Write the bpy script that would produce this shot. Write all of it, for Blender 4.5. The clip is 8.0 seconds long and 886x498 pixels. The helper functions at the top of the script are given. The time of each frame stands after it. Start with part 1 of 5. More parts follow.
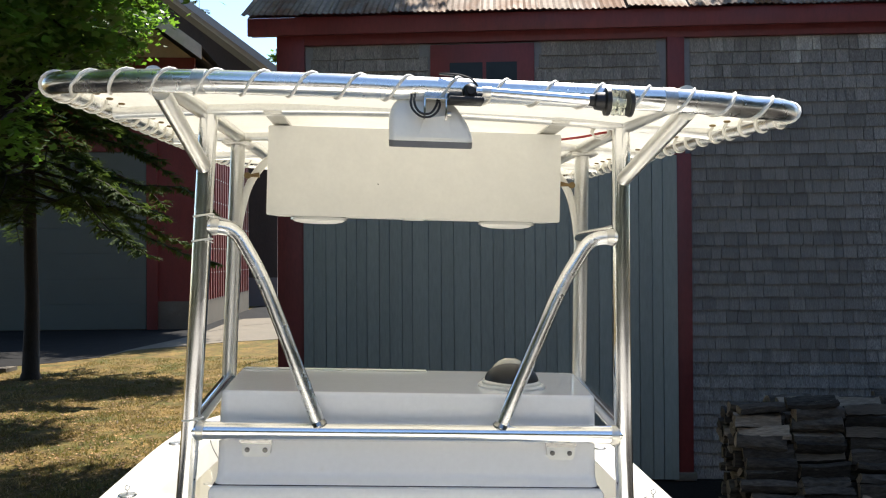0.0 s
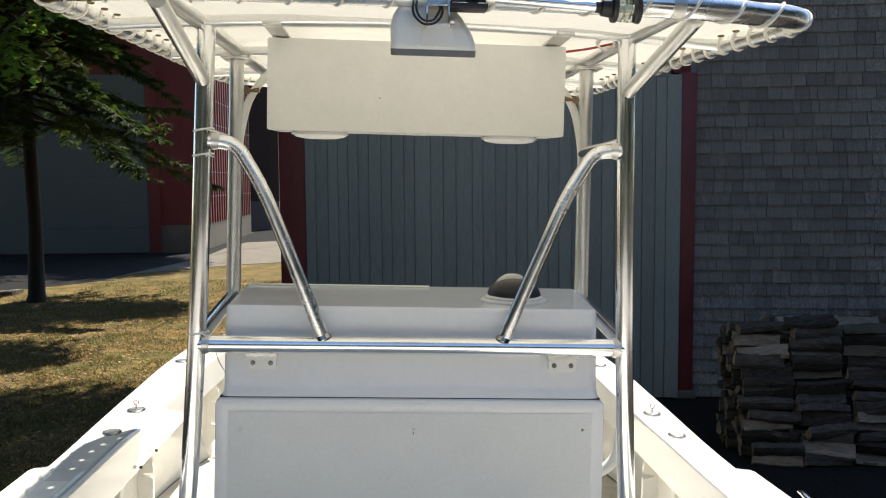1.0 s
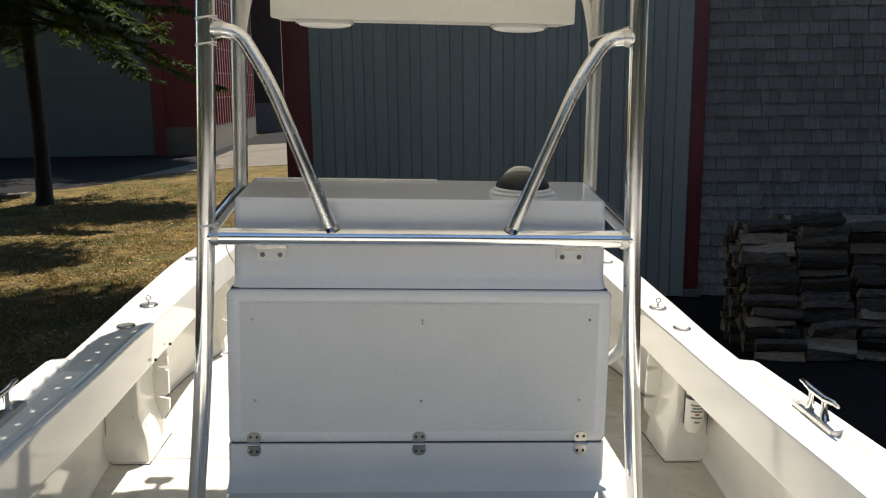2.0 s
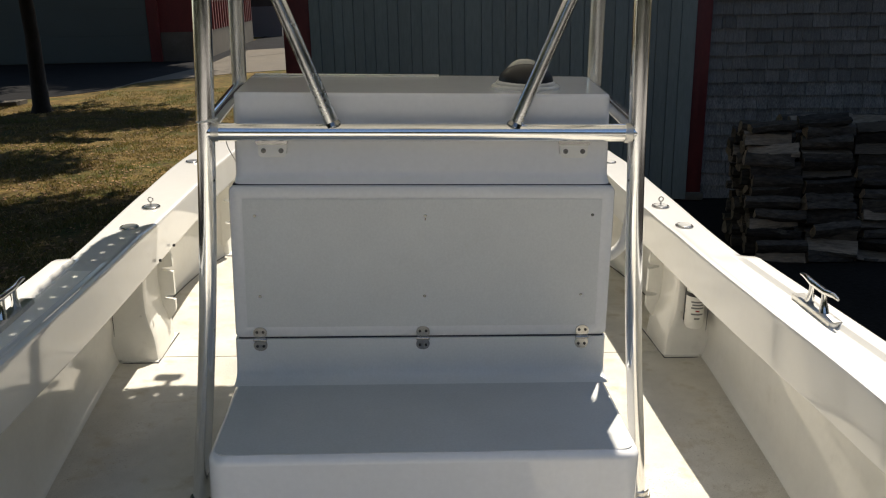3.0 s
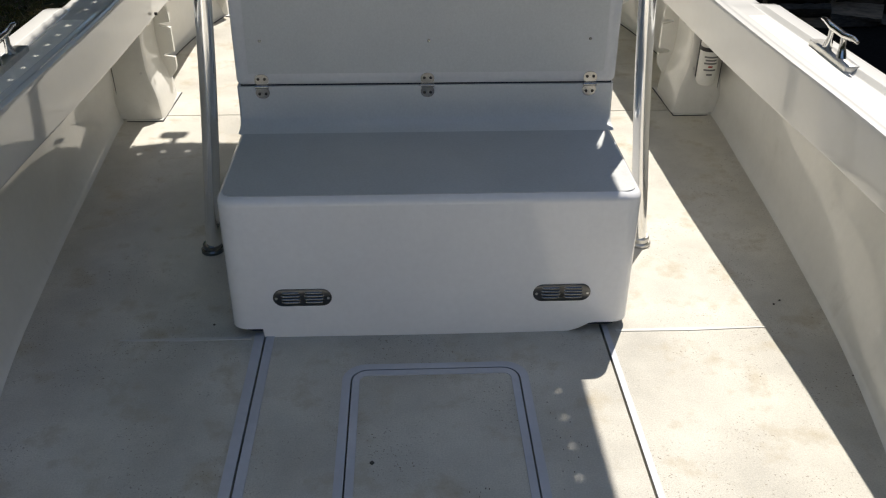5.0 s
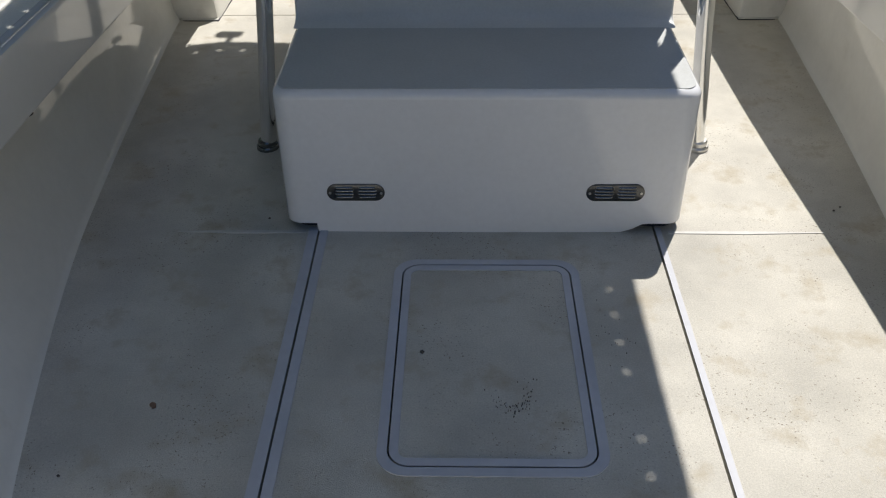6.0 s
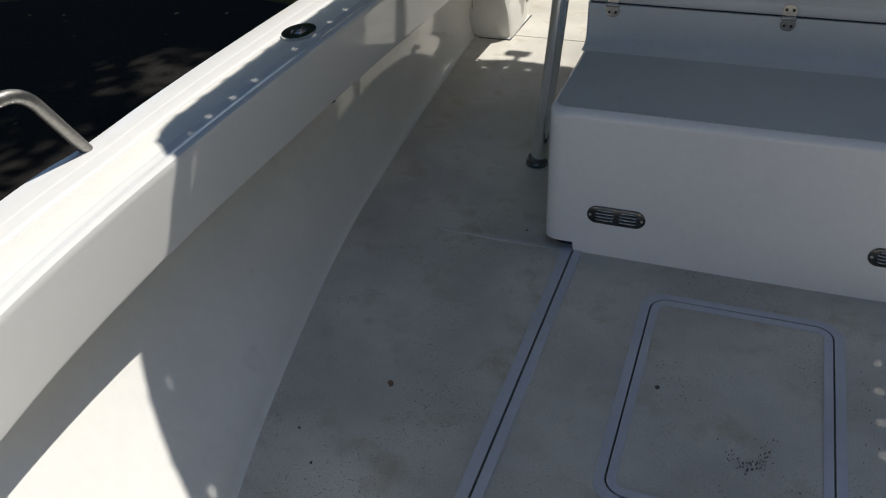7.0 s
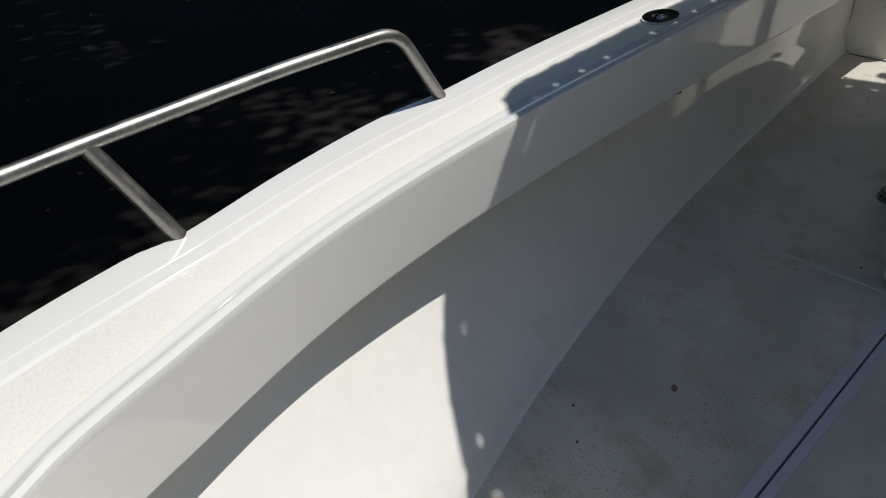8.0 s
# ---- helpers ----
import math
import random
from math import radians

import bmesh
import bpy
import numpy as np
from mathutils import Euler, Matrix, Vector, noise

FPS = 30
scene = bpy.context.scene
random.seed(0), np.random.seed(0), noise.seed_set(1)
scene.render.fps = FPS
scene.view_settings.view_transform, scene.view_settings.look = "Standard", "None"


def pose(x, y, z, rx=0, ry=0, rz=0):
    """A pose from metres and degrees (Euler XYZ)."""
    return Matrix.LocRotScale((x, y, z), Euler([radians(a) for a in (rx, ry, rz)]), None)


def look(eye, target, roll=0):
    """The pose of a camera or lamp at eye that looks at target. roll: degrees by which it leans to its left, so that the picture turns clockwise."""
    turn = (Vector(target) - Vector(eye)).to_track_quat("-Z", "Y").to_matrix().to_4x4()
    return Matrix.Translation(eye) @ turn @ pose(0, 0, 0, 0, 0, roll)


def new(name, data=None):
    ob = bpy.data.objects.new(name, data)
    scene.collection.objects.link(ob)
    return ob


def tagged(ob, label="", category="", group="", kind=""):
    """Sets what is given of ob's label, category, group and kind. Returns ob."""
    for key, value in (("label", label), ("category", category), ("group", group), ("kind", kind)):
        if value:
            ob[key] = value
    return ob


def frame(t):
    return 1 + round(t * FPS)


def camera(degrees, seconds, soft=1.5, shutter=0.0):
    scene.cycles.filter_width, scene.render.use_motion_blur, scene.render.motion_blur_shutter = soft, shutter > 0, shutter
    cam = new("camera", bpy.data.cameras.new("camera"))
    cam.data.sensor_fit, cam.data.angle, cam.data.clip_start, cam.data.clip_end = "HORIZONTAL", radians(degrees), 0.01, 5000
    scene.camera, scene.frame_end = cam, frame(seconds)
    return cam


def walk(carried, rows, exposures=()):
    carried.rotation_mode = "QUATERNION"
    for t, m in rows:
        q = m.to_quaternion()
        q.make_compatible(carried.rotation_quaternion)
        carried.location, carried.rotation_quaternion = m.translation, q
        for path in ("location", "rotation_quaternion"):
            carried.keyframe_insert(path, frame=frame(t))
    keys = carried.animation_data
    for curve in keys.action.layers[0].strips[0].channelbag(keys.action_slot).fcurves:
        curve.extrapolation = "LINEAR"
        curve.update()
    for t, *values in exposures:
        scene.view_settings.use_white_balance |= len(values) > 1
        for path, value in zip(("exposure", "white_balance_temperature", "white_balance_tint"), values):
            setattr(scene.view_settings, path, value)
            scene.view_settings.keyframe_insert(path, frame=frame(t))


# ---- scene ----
cam = camera(54.6, 8.0, soft=1.15)
# The boat stands a little heeled on level ground: its own frame, deck at z = 0, bow along +y.
BOAT = pose(0, 0, 0, 0, 1.75, 0)
LAND = pose(0, 0, 0)
PATH = [
    (0, (-0.065, -1.886, 1.607), (0.057, 0.11, 1.629), 1.4),
    (0.5, (-0.066, -1.881, 1.597), (0.059, 0.114, 1.545), 1.4),
    (1, (-0.066, -1.879, 1.582), (0.055, 0.111, 1.427), 1.3),
    (1.5, (-0.068, -1.875, 1.567), (0.045, 0.104, 1.298), 1.3),
    (3, (-0.072, -1.876, 1.517), (0.033, 0.033, 0.929), 0.7),
    (3.5, (-0.072, -1.885, 1.498), (0.034, -0.013, 0.801), 0.8),
    (4, (-0.069, -1.884, 1.471), (0.036, -0.066, 0.644), 1.0),
    (4.5, (-0.066, -1.887, 1.449), (0.024, -0.125, 0.507), 0.6),
    (5.8, (-0.055, -1.923, 1.382), (-0.034, -0.314, 0.195), -0.5),
    (6, (-0.066, -1.932, 1.376), (-0.106, -0.336, 0.172), -0.7),
    (6.5, (-0.062, -1.953, 1.358), (-0.391, -0.372, 0.178), -2.7),
    (7, (-0.07, -1.967, 1.35), (-0.678, -0.43, 0.223), -2.7),
    (7.5, (-0.082, -1.974, 1.331), (-0.987, -0.58, 0.219), -2.4),
    (8, (-0.089, -1.993, 1.321), (-1.271, -0.821, 0.212), -3.1),
]
walk(cam, [(t, BOAT @ look(eye, target, roll)) for t, eye, target, roll in PATH],
     [(0, 2.00, 6680, 10), (1.0, 1.75, 6730, 10), (1.5, 1.63, 6780, 11), (3.0, 0.95, 7000, 11), (3.5, 1.18, 7000, 11), (4.0, 0.82, 6850, 11), (4.5, 0.73, 6720, 11), (6.0, 0.43, 6400, 11), (6.5, 0.30, 6380, 11), (7.0, 0.33, 6350, 11), (7.5, 0.42, 6330, 11), (8.0, 0.05, 6300, 11)])

# ---- light ----
SUN_WAY = (BOAT.to_3x3() @ Vector((0.235, 0.545, 1.0))).normalized()
world = bpy.data.worlds.new("world")
world.use_nodes = True
scene.world = world
sky = world.node_tree.nodes.new("ShaderNodeTexSky")
sky.sky_type, sky.sun_disc = "NISHITA", False
sky.sun_elevation, sky.sun_rotation = math.asin(SUN_WAY.z), math.atan2(SUN_WAY.x, SUN_WAY.y)
world.node_tree.links.new(sky.outputs[0], world.node_tree.nodes["Background"].inputs[0])
world.node_tree.nodes["Background"].inputs[1].default_value = 0.077
sun = new("sun", bpy.data.lights.new("sun", "SUN"))
sun.data.energy, sun.data.angle, sun.data.color = 3.8, radians(0.53), (1.0, 0.95, 0.87)
sun.matrix_world = look(SUN_WAY * 60, (0, 0, 0))
sky.dust_density, sky.ozone_density = 0.2, 2.6

# ---- materials ----
MATS = {}


def material(name, color, rough=0.5, metal=0.0, vary=0.15, scale=6.0, fine=60.0, fine_vary=0.06, bump=0.0, bump_scale=200.0,
             stain=None, stain_scale=3.0, stain_at=0.6, per_object=0.0, per_island=0.0, coat=0.0, stretch=(1, 1, 1), detail=4.0, rough_vary=0.1, speck=None, speck_scale=120.0, speck_at=0.68):
    """A surface with broad and fine variation of its colour, stains, relief and gloss, at real size."""
    m = bpy.data.materials.new(name)
    m.use_nodes = True
    n, l = m.node_tree.nodes, m.node_tree.links
    p = n["Principled BSDF"]
    co = n.new("ShaderNodeTexCoord")
    mp = n.new("ShaderNodeMapping")
    mp.inputs["Scale"].default_value = stretch
    l.new(co.outputs["Object"], mp.inputs["Vector"])
    vec = mp.outputs["Vector"]
    if per_object:
        info = n.new("ShaderNodeObjectInfo")
        add = n.new("ShaderNodeVectorMath")
        add.operation = "MULTIPLY_ADD"
        add.inputs[1].default_value = (1, 1, 1)
        mul = n.new("ShaderNodeMath")
        mul.operation = "MULTIPLY"
        mul.inputs[1].default_value = 37.0
        l.new(info.outputs["Random"], mul.inputs[0])
        l.new(vec, add.inputs[0])
        l.new(mul.outputs[0], add.inputs[2])
        vec = add.outputs[0]

    def tex(sc, det=detail, r=0.6):
        t = n.new("ShaderNodeTexNoise")
        t.inputs["Scale"].default_value, t.inputs["Detail"].default_value, t.inputs["Roughness"].default_value = sc, det, r
        l.new(vec, t.inputs["Vector"])
        return t.outputs["Fac"]

    def mapped(sock, lo, hi, a=0.3, b=0.7):
        r = n.new("ShaderNodeMapRange")
        r.inputs[1].default_value, r.inputs[2].default_value, r.inputs[3].default_value, r.inputs[4].default_value = a, b, lo, hi
        l.new(sock, r.inputs[0])
        return r.outputs[0]

    def times(a, b):
        k = n.new("ShaderNodeMath")
        k.operation = "MULTIPLY"
        l.new(a, k.inputs[0])
        l.new(b, k.inputs[1])
        return k.outputs[0]

    broad = tex(scale)
    value = times(mapped(broad, 1 - vary, 1 + vary), mapped(tex(fine), 1 - fine_vary, 1 + fine_vary))
    if per_object:
        value = times(value, mapped(info.outputs["Random"], 1 - per_object, 1 + per_object, 0, 1))
    if per_island:
        geo = n.new("ShaderNodeNewGeometry")
        value = times(value, mapped(geo.outputs["Random Per Island"], 1 - per_island, 1 + per_island, 0, 1))
    hsv = n.new("ShaderNodeHueSaturation")
    hsv.inputs["Color"].default_value = (*color, 1)
    l.new(value, hsv.inputs["Value"])
    out = hsv.outputs[0]
    if stain:
        mix = n.new("ShaderNodeMix")
        mix.data_type = "RGBA"
        l.new(mapped(tex(stain_scale, 6, 0.65), 0, 1, stain_at, stain_at + 0.18), mix.inputs[0])
        l.new(out, mix.inputs[6])
        mix.inputs[7].default_value = (*stain, 1)
        out = mix.outputs[2]
    if speck:
        mix = n.new("ShaderNodeMix")
        mix.data_type = "RGBA"
        l.new(times(mapped(tex(speck_scale, 2, 0.5), 0, 1, speck_at, speck_at + 0.05), mapped(tex(5.0, 4), 0.08, 1, 0.45, 0.62)), mix.inputs[0])
        l.new(out, mix.inputs[6])
        mix.inputs[7].default_value = (*speck, 1)
        out = mix.outputs[2]
    l.new(out, p.inputs["Base Color"])
    l.new(mapped(broad, max(0.02, rough - rough_vary * rough), min(1, rough + rough_vary * rough)), p.inputs["Roughness"])
    p.inputs["Metallic"].default_value = metal
    p.inputs["Coat Weight"].default_value = coat
    if bump:
        b = n.new("ShaderNodeBump")
        b.inputs["Strength"].default_value, b.inputs["Distance"].default_value = bump, 0.01
        l.new(tex(bump_scale, 3), b.inputs["Height"])
        l.new(b.outputs[0], p.inputs["Normal"])
    MATS[name] = m
    return m


def translucent(name, color, passed, share, rough=0.8, vary=0.1, scale=4.0, per_island=0.0):
    """Cloth or leaf that lets part of the light through."""
    m = material(name, color, rough, vary=vary, scale=scale, per_island=per_island)
    n, l = m.node_tree.nodes, m.node_tree.links
    t, mix = n.new("ShaderNodeBsdfTranslucent"), n.new("ShaderNodeMixShader")
    t.inputs[0].default_value = (*passed, 1)
    mix.inputs[0].default_value = share
    out = n["Material Output"]
    l.new(n["Principled BSDF"].outputs[0], mix.inputs[1])
    l.new(t.outputs[0], mix.inputs[2])
    l.new(mix.outputs[0], out.inputs[0])
    return m


GELCOAT = material("gelcoat", (0.77, 0.765, 0.735), 0.07, vary=0.015, scale=2, fine=30, fine_vary=0.012, coat=0.5, rough_vary=0.3)
LINER = material("liner_gelcoat", (0.77, 0.76, 0.71), 0.07, vary=0.04, scale=3.5, fine=40, fine_vary=0.02, rough_vary=0.1, stain=(0.60, 0.585, 0.53), stain_scale=5, stain_at=0.60)
NONSKID = material("nonskid_deck", (0.545, 0.522, 0.460), 0.55, vary=0.19, scale=3.4, fine=240, fine_vary=0.12, bump=0.35, bump_scale=420, stain=(0.43, 0.375, 0.275), stain_scale=7.0, stain_at=0.54, speck=(0.23, 0.195, 0.15), speck_scale=190, speck_at=0.645)
CREAM = material("gunwale_nonskid", (0.78, 0.77, 0.70), 0.5, vary=0.03, scale=5, fine=200, fine_vary=0.05, bump=0.16, bump_scale=380)
BORDER = material("smooth_border", (0.505, 0.515, 0.555), 0.6, vary=0.07, scale=5, fine=60, fine_vary=0.03)
JOINT = material("filled_joint", (0.57, 0.56, 0.53), 0.6, vary=0.08, scale=9, fine=90, fine_vary=0.05)
SEATFIELD = material("seat_field", (0.675, 0.69, 0.68), 0.42, vary=0.04, scale=4, fine=150, fine_vary=0.04, bump=0.08, bump_scale=300, stain=(0.60, 0.59, 0.53), stain_scale=7, stain_at=0.68)
PANELGEL = material("panel_gelcoat", (0.77, 0.775, 0.78), 0.25, vary=0.03, scale=3, fine=80, fine_vary=0.03)
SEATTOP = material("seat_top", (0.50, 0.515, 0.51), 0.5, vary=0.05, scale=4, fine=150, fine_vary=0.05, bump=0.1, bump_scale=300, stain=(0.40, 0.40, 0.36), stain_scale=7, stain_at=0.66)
SEATGEL = material("seat_gelcoat", (0.795, 0.80, 0.81), 0.10, vary=0.03, scale=3, fine=60, fine_vary=0.02, coat=0.2, stain=(0.66, 0.64, 0.58), stain_scale=6, stain_at=0.7)
ALU = material("polished_aluminium", (0.87, 0.87, 0.86), 0.15, 1.0, vary=0.03, scale=8, fine=120, fine_vary=0.03, bump=0.006, bump_scale=60, rough_vary=0.15)
SATINALU = material("satin_aluminium", (0.74, 0.74, 0.72), 0.32, 1.0, vary=0.06, scale=10, fine=140, fine_vary=0.05, bump=0.02, bump_scale=200)
HOOPALU = material("anodised_aluminium", (0.88, 0.88, 0.86), 0.25, 1.0, vary=0.05, scale=8, fine=120, fine_vary=0.04, bump=0.012, bump_scale=80, rough_vary=0.3)
DULLALU = material("brushed_aluminium", (0.62, 0.61, 0.58), 0.38, 1.0, vary=0.12, scale=20, fine=150, fine_vary=0.08, bump=0.05, bump_scale=300)
STEEL = material("stainless_steel", (0.68, 0.67, 0.64), 0.14, 1.0, vary=0.08, scale=30, fine=200, fine_vary=0.05, rough_vary=0.4)
RAILSTEEL = material("weathered_steel", (0.33, 0.32, 0.30), 0.42, 1.0, vary=0.15, scale=14, fine=160, fine_vary=0.15, bump=0.03, bump_scale=300, rough_vary=0.3)
BLACK = material("black_plastic", (0.012, 0.012, 0.013), 0.5, vary=0.2, scale=20, fine=150)
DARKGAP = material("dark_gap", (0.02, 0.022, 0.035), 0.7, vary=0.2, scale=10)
WHITEPL = material("white_plastic", (0.78, 0.77, 0.72), 0.32, vary=0.03, scale=12, fine=80, fine_vary=0.02)
GREYTRIM = material("grey_trim", (0.16, 0.16, 0.16), 0.5, vary=0.1, scale=20)
ROPE = material("white_cord", (0.78, 0.76, 0.70), 0.55, vary=0.06, scale=30, fine=300, fine_vary=0.08)
CANVAS = translucent("white_canvas", (0.80, 0.79, 0.74), (0.85, 0.81, 0.70), 0.19, vary=0.03)
BRASS = material("tarnished_brass", (0.20, 0.14, 0.07), 0.45, 1.0, vary=0.2, scale=40)
DOMEGLASS = material("compass_dome", (0.55, 0.53, 0.46), 0.12, vary=0.05, scale=20, coat=0.6)
HOSE = material("grey_wire", (0.35, 0.35, 0.33), 0.5, vary=0.1, scale=30)
STAIN = material("dark_scuff", (0.10, 0.085, 0.07), 0.7, vary=0.4, scale=60, fine=300, fine_vary=0.3)
RUST = material("rust_stain", (0.22, 0.13, 0.08), 0.8, vary=0.3, scale=80)
RED = material("red_paint", (0.130, 0.019, 0.017), 0.55, vary=0.18, scale=3, fine=40, fine_vary=0.15, bump=0.15, bump_scale=60, stretch=(1, 1, 0.3), stain=(0.06, 0.02, 0.018), stain_scale=4, stain_at=0.62)
DOORGREY = material("grey_green_paint", (0.188, 0.208, 0.190), 0.55, vary=0.10, scale=2, fine=50, fine_vary=0.10, bump=0.12, bump_scale=50, stretch=(1, 1, 0.15), per_object=0.06)
SHINGLE = material("weathered_cedar", (0.178, 0.164, 0.147), 0.85, vary=0.25, scale=20, fine=120, fine_vary=0.5, bump=0.7, bump_scale=80, stretch=(1, 1, 0.22), per_object=0.2, stain=(0.33, 0.33, 0.325), stain_scale=34, stain_at=0.60)
SHINGLES = material("weathered_cedar_rest", (0.178, 0.164, 0.147), 0.85, vary=0.25, scale=20, fine=120, fine_vary=0.5, bump=0.7, bump_scale=80, stretch=(1, 1, 0.22), per_island=0.2, stain=(0.33, 0.33, 0.325), stain_scale=34, stain_at=0.60)
BLEACHED = material("bleached_cedar", (0.30, 0.285, 0.255), 0.85, vary=0.3, scale=16, fine=120, fine_vary=0.5, bump=0.7, bump_scale=80, stretch=(1, 1, 0.22), per_island=0.2, stain=(0.17, 0.155, 0.14), stain_scale=14, stain_at=0.52)
TIN = material("rusty_tin", (0.24, 0.19, 0.155), 0.8, 0.0, vary=0.2, scale=2.5, fine=20, fine_vary=0.15, stain=(0.15, 0.07, 0.035), stain_scale=1.8, stain_at=0.47, per_object=0.25, stretch=(1, 0.35, 1), rough_vary=0.2)
PANE = material("dark_pane", (0.02, 0.026, 0.03), 0.22, vary=0.1, scale=4)
# White door given dark grey: the shade on it is put into the colour.
WHITEDOOR = material("shaded_door_paint", (0.085, 0.102, 0.092), 0.5, vary=0.06, scale=1, fine=20, fine_vary=0.03)
CONCRETE = material("concrete", (0.125, 0.110, 0.088), 0.85, vary=0.15, scale=1.2, fine=30, fine_vary=0.12, bump=0.2, bump_scale=60, stain=(0.15, 0.14, 0.125), stain_scale=2)
SOFFIT = material("soffit_boards", (0.48, 0.41, 0.33), 0.7, vary=0.15, scale=3)
BROWNWALL = material("brown_boards", (0.055, 0.042, 0.034), 0.8, vary=0.2, scale=2, fine=20, fine_vary=0.15, stretch=(1, 1, 0.2))
ROOFING = material("grey_roofing", (0.13, 0.13, 0.135), 0.9, vary=0.2, scale=3, fine=25, fine_vary=0.2)
# Darker than real asphalt: the shade on the driveway is put into the colour.
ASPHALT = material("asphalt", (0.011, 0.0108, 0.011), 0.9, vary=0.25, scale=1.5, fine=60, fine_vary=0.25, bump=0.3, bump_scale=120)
GROUND = material("dry_lawn", (0.118, 0.080, 0.028), 0.95, vary=0.45, scale=2.4, fine=26, fine_vary=0.55, bump=0.7, bump_scale=30, stain=(0.060, 0.060, 0.017), stain_scale=1.5, stain_at=0.46, speck=(0.030, 0.018, 0.009), speck_scale=11, speck_at=0.54)
# Near-black dirt: the tree shade over the yard is put into this colour.
DIRT = material("shaded_dirt", (0.013, 0.0115, 0.010), 0.95, vary=0.35, scale=1.5, fine=25, fine_vary=0.35, bump=0.5, bump_scale=50)
GRAVEL = material("grey_gravel", (0.24, 0.23, 0.215), 0.95, vary=0.2, scale=1.5, fine=40, fine_vary=0.3, bump=0.5, bump_scale=60)
GRASS = translucent("grass_blades", (0.150, 0.112, 0.036), (0.17, 0.13, 0.03), 0.35, vary=0.35, scale=1.1, per_island=0.45)
GREENGRASS = translucent("green_blades", (0.090, 0.100, 0.030), (0.12, 0.14, 0.03), 0.35, vary=0.3, scale=1.1, per_island=0.5)
STRAW = translucent("straw_blades", (0.28, 0.21, 0.10), (0.25, 0.18, 0.07), 0.35, vary=0.3, scale=1.1, per_island=0.6)
LITTER = material("dry_leaf", (0.19, 0.105, 0.045), 0.8, vary=0.3, scale=3, per_island=0.75)
LEAF = translucent("maple_leaves", (0.042, 0.096, 0.020), (0.17, 0.34, 0.03), 0.40, rough=0.45, vary=0.3, scale=1.5, per_island=0.4)
WOODS = translucent("shaded_woods", (0.055, 0.064, 0.040), (0.09, 0.11, 0.05), 0.2, rough=0.8, vary=0.3, scale=0.5, per_island=0.4)
NEEDLE = translucent("spruce_needles", (0.034, 0.054, 0.017), (0.11, 0.17, 0.03), 0.28, rough=0.75, vary=0.3, scale=1.2, per_island=0.4)
BARK = material("bark", (0.022, 0.017, 0.014), 0.95, vary=0.3, scale=8, fine=40, fine_vary=0.3, bump=0.9, bump_scale=30, stretch=(1, 1, 0.3))
LOGBARK = material("firewood_bark", (0.055, 0.047, 0.039), 0.95, vary=0.4, scale=10, fine=50, fine_vary=0.45, bump=1.0, bump_scale=45, per_object=0.45, stretch=(0.3, 1, 1), stain=(0.13, 0.12, 0.105), stain_scale=22, stain_at=0.60)
LOGWOOD = material("split_wood", (0.17, 0.135, 0.10), 0.9, vary=0.3, scale=10, fine=60, fine_vary=0.3, bump=0.8, bump_scale=70, per_object=0.6, stretch=(0.2, 1, 1), stain=(0.10, 0.08, 0.06), stain_scale=6, stain_at=0.55)
GLASS = material("clear_lens", (0.9, 0.92, 0.85), 0.05, vary=0.02)
GLASS.node_tree.nodes["Principled BSDF"].inputs["Transmission Weight"].default_value = 1.0
GLASS.node_tree.nodes["Principled BSDF"].inputs["IOR"].default_value = 1.12
VENTPLATE = material("dark_steel", (0.11, 0.11, 0.11), 0.30, 1.0, vary=0.15, scale=40)
LOUVERSTEEL = material("shaded_steel", (0.21, 0.21, 0.205), 0.24, 1.0, vary=0.12, scale=40)
VENTSTEEL = material("dull_steel", (0.40, 0.395, 0.385), 0.26, 1.0, vary=0.1, scale=30)
HINGESTEEL = material("worn_steel", (0.37, 0.365, 0.35), 0.20, 1.0, vary=0.1, scale=40)
ZINC = material("dull_zinc", (0.50, 0.50, 0.48), 0.45, 0.7, vary=0.1, scale=40)
REDTAG = material("red_print", (0.35, 0.03, 0.03), 0.5)

for k in (PANE, ASPHALT, DIRT, GROUND, CONCRETE, TIN, NEEDLE, LOGBARK, LOGWOOD):
    k.node_tree.nodes["Principled BSDF"].inputs["Specular IOR Level"].default_value = 0.12

# ---- mesh helpers ----
BASE = {}


def thing(name, base, label, category, group="", kind="", place=None):
    """An Empty at the thing's base; its parts are given in the frame of the boat or of the land."""
    ob = new(name)
    ob.empty_display_size = 0.1
    place = BOAT if place is None else place
    ob.matrix_basis = place @ Matrix.Translation(base)
    BASE[ob] = Vector(base)
    return tagged(ob, label, category, group, kind)


def to_mesh(name, bm, mat, flat=False):
    bmesh.ops.recalc_face_normals(bm, faces=bm.faces)
    me = bpy.data.meshes.new(name)
    bm.to_mesh(me)
    bm.free()
    for k in (mat if isinstance(mat, (list, tuple)) else [mat]):
        me.materials.append(k)
    me.polygons.foreach_set("use_smooth", [not flat] * len(me.polygons))
    if not flat:
        me.set_sharp_from_angle(angle=radians(38))
    return me


def part(name, bm, mat, parent, label="", flat=False, kind="", crisp=False):
    me = to_mesh(name, bm, mat, flat)
    base = BASE[parent]
    me.transform(Matrix.Translation(-base))
    ob = new(name, me)
    if crisp:
        even = ob.modifiers.new("even_faces", "WEIGHTED_NORMAL")
        even.weight, even.keep_sharp = 100, True
    ob.parent = parent
    BASE[ob] = base
    return tagged(ob, label, kind=kind)


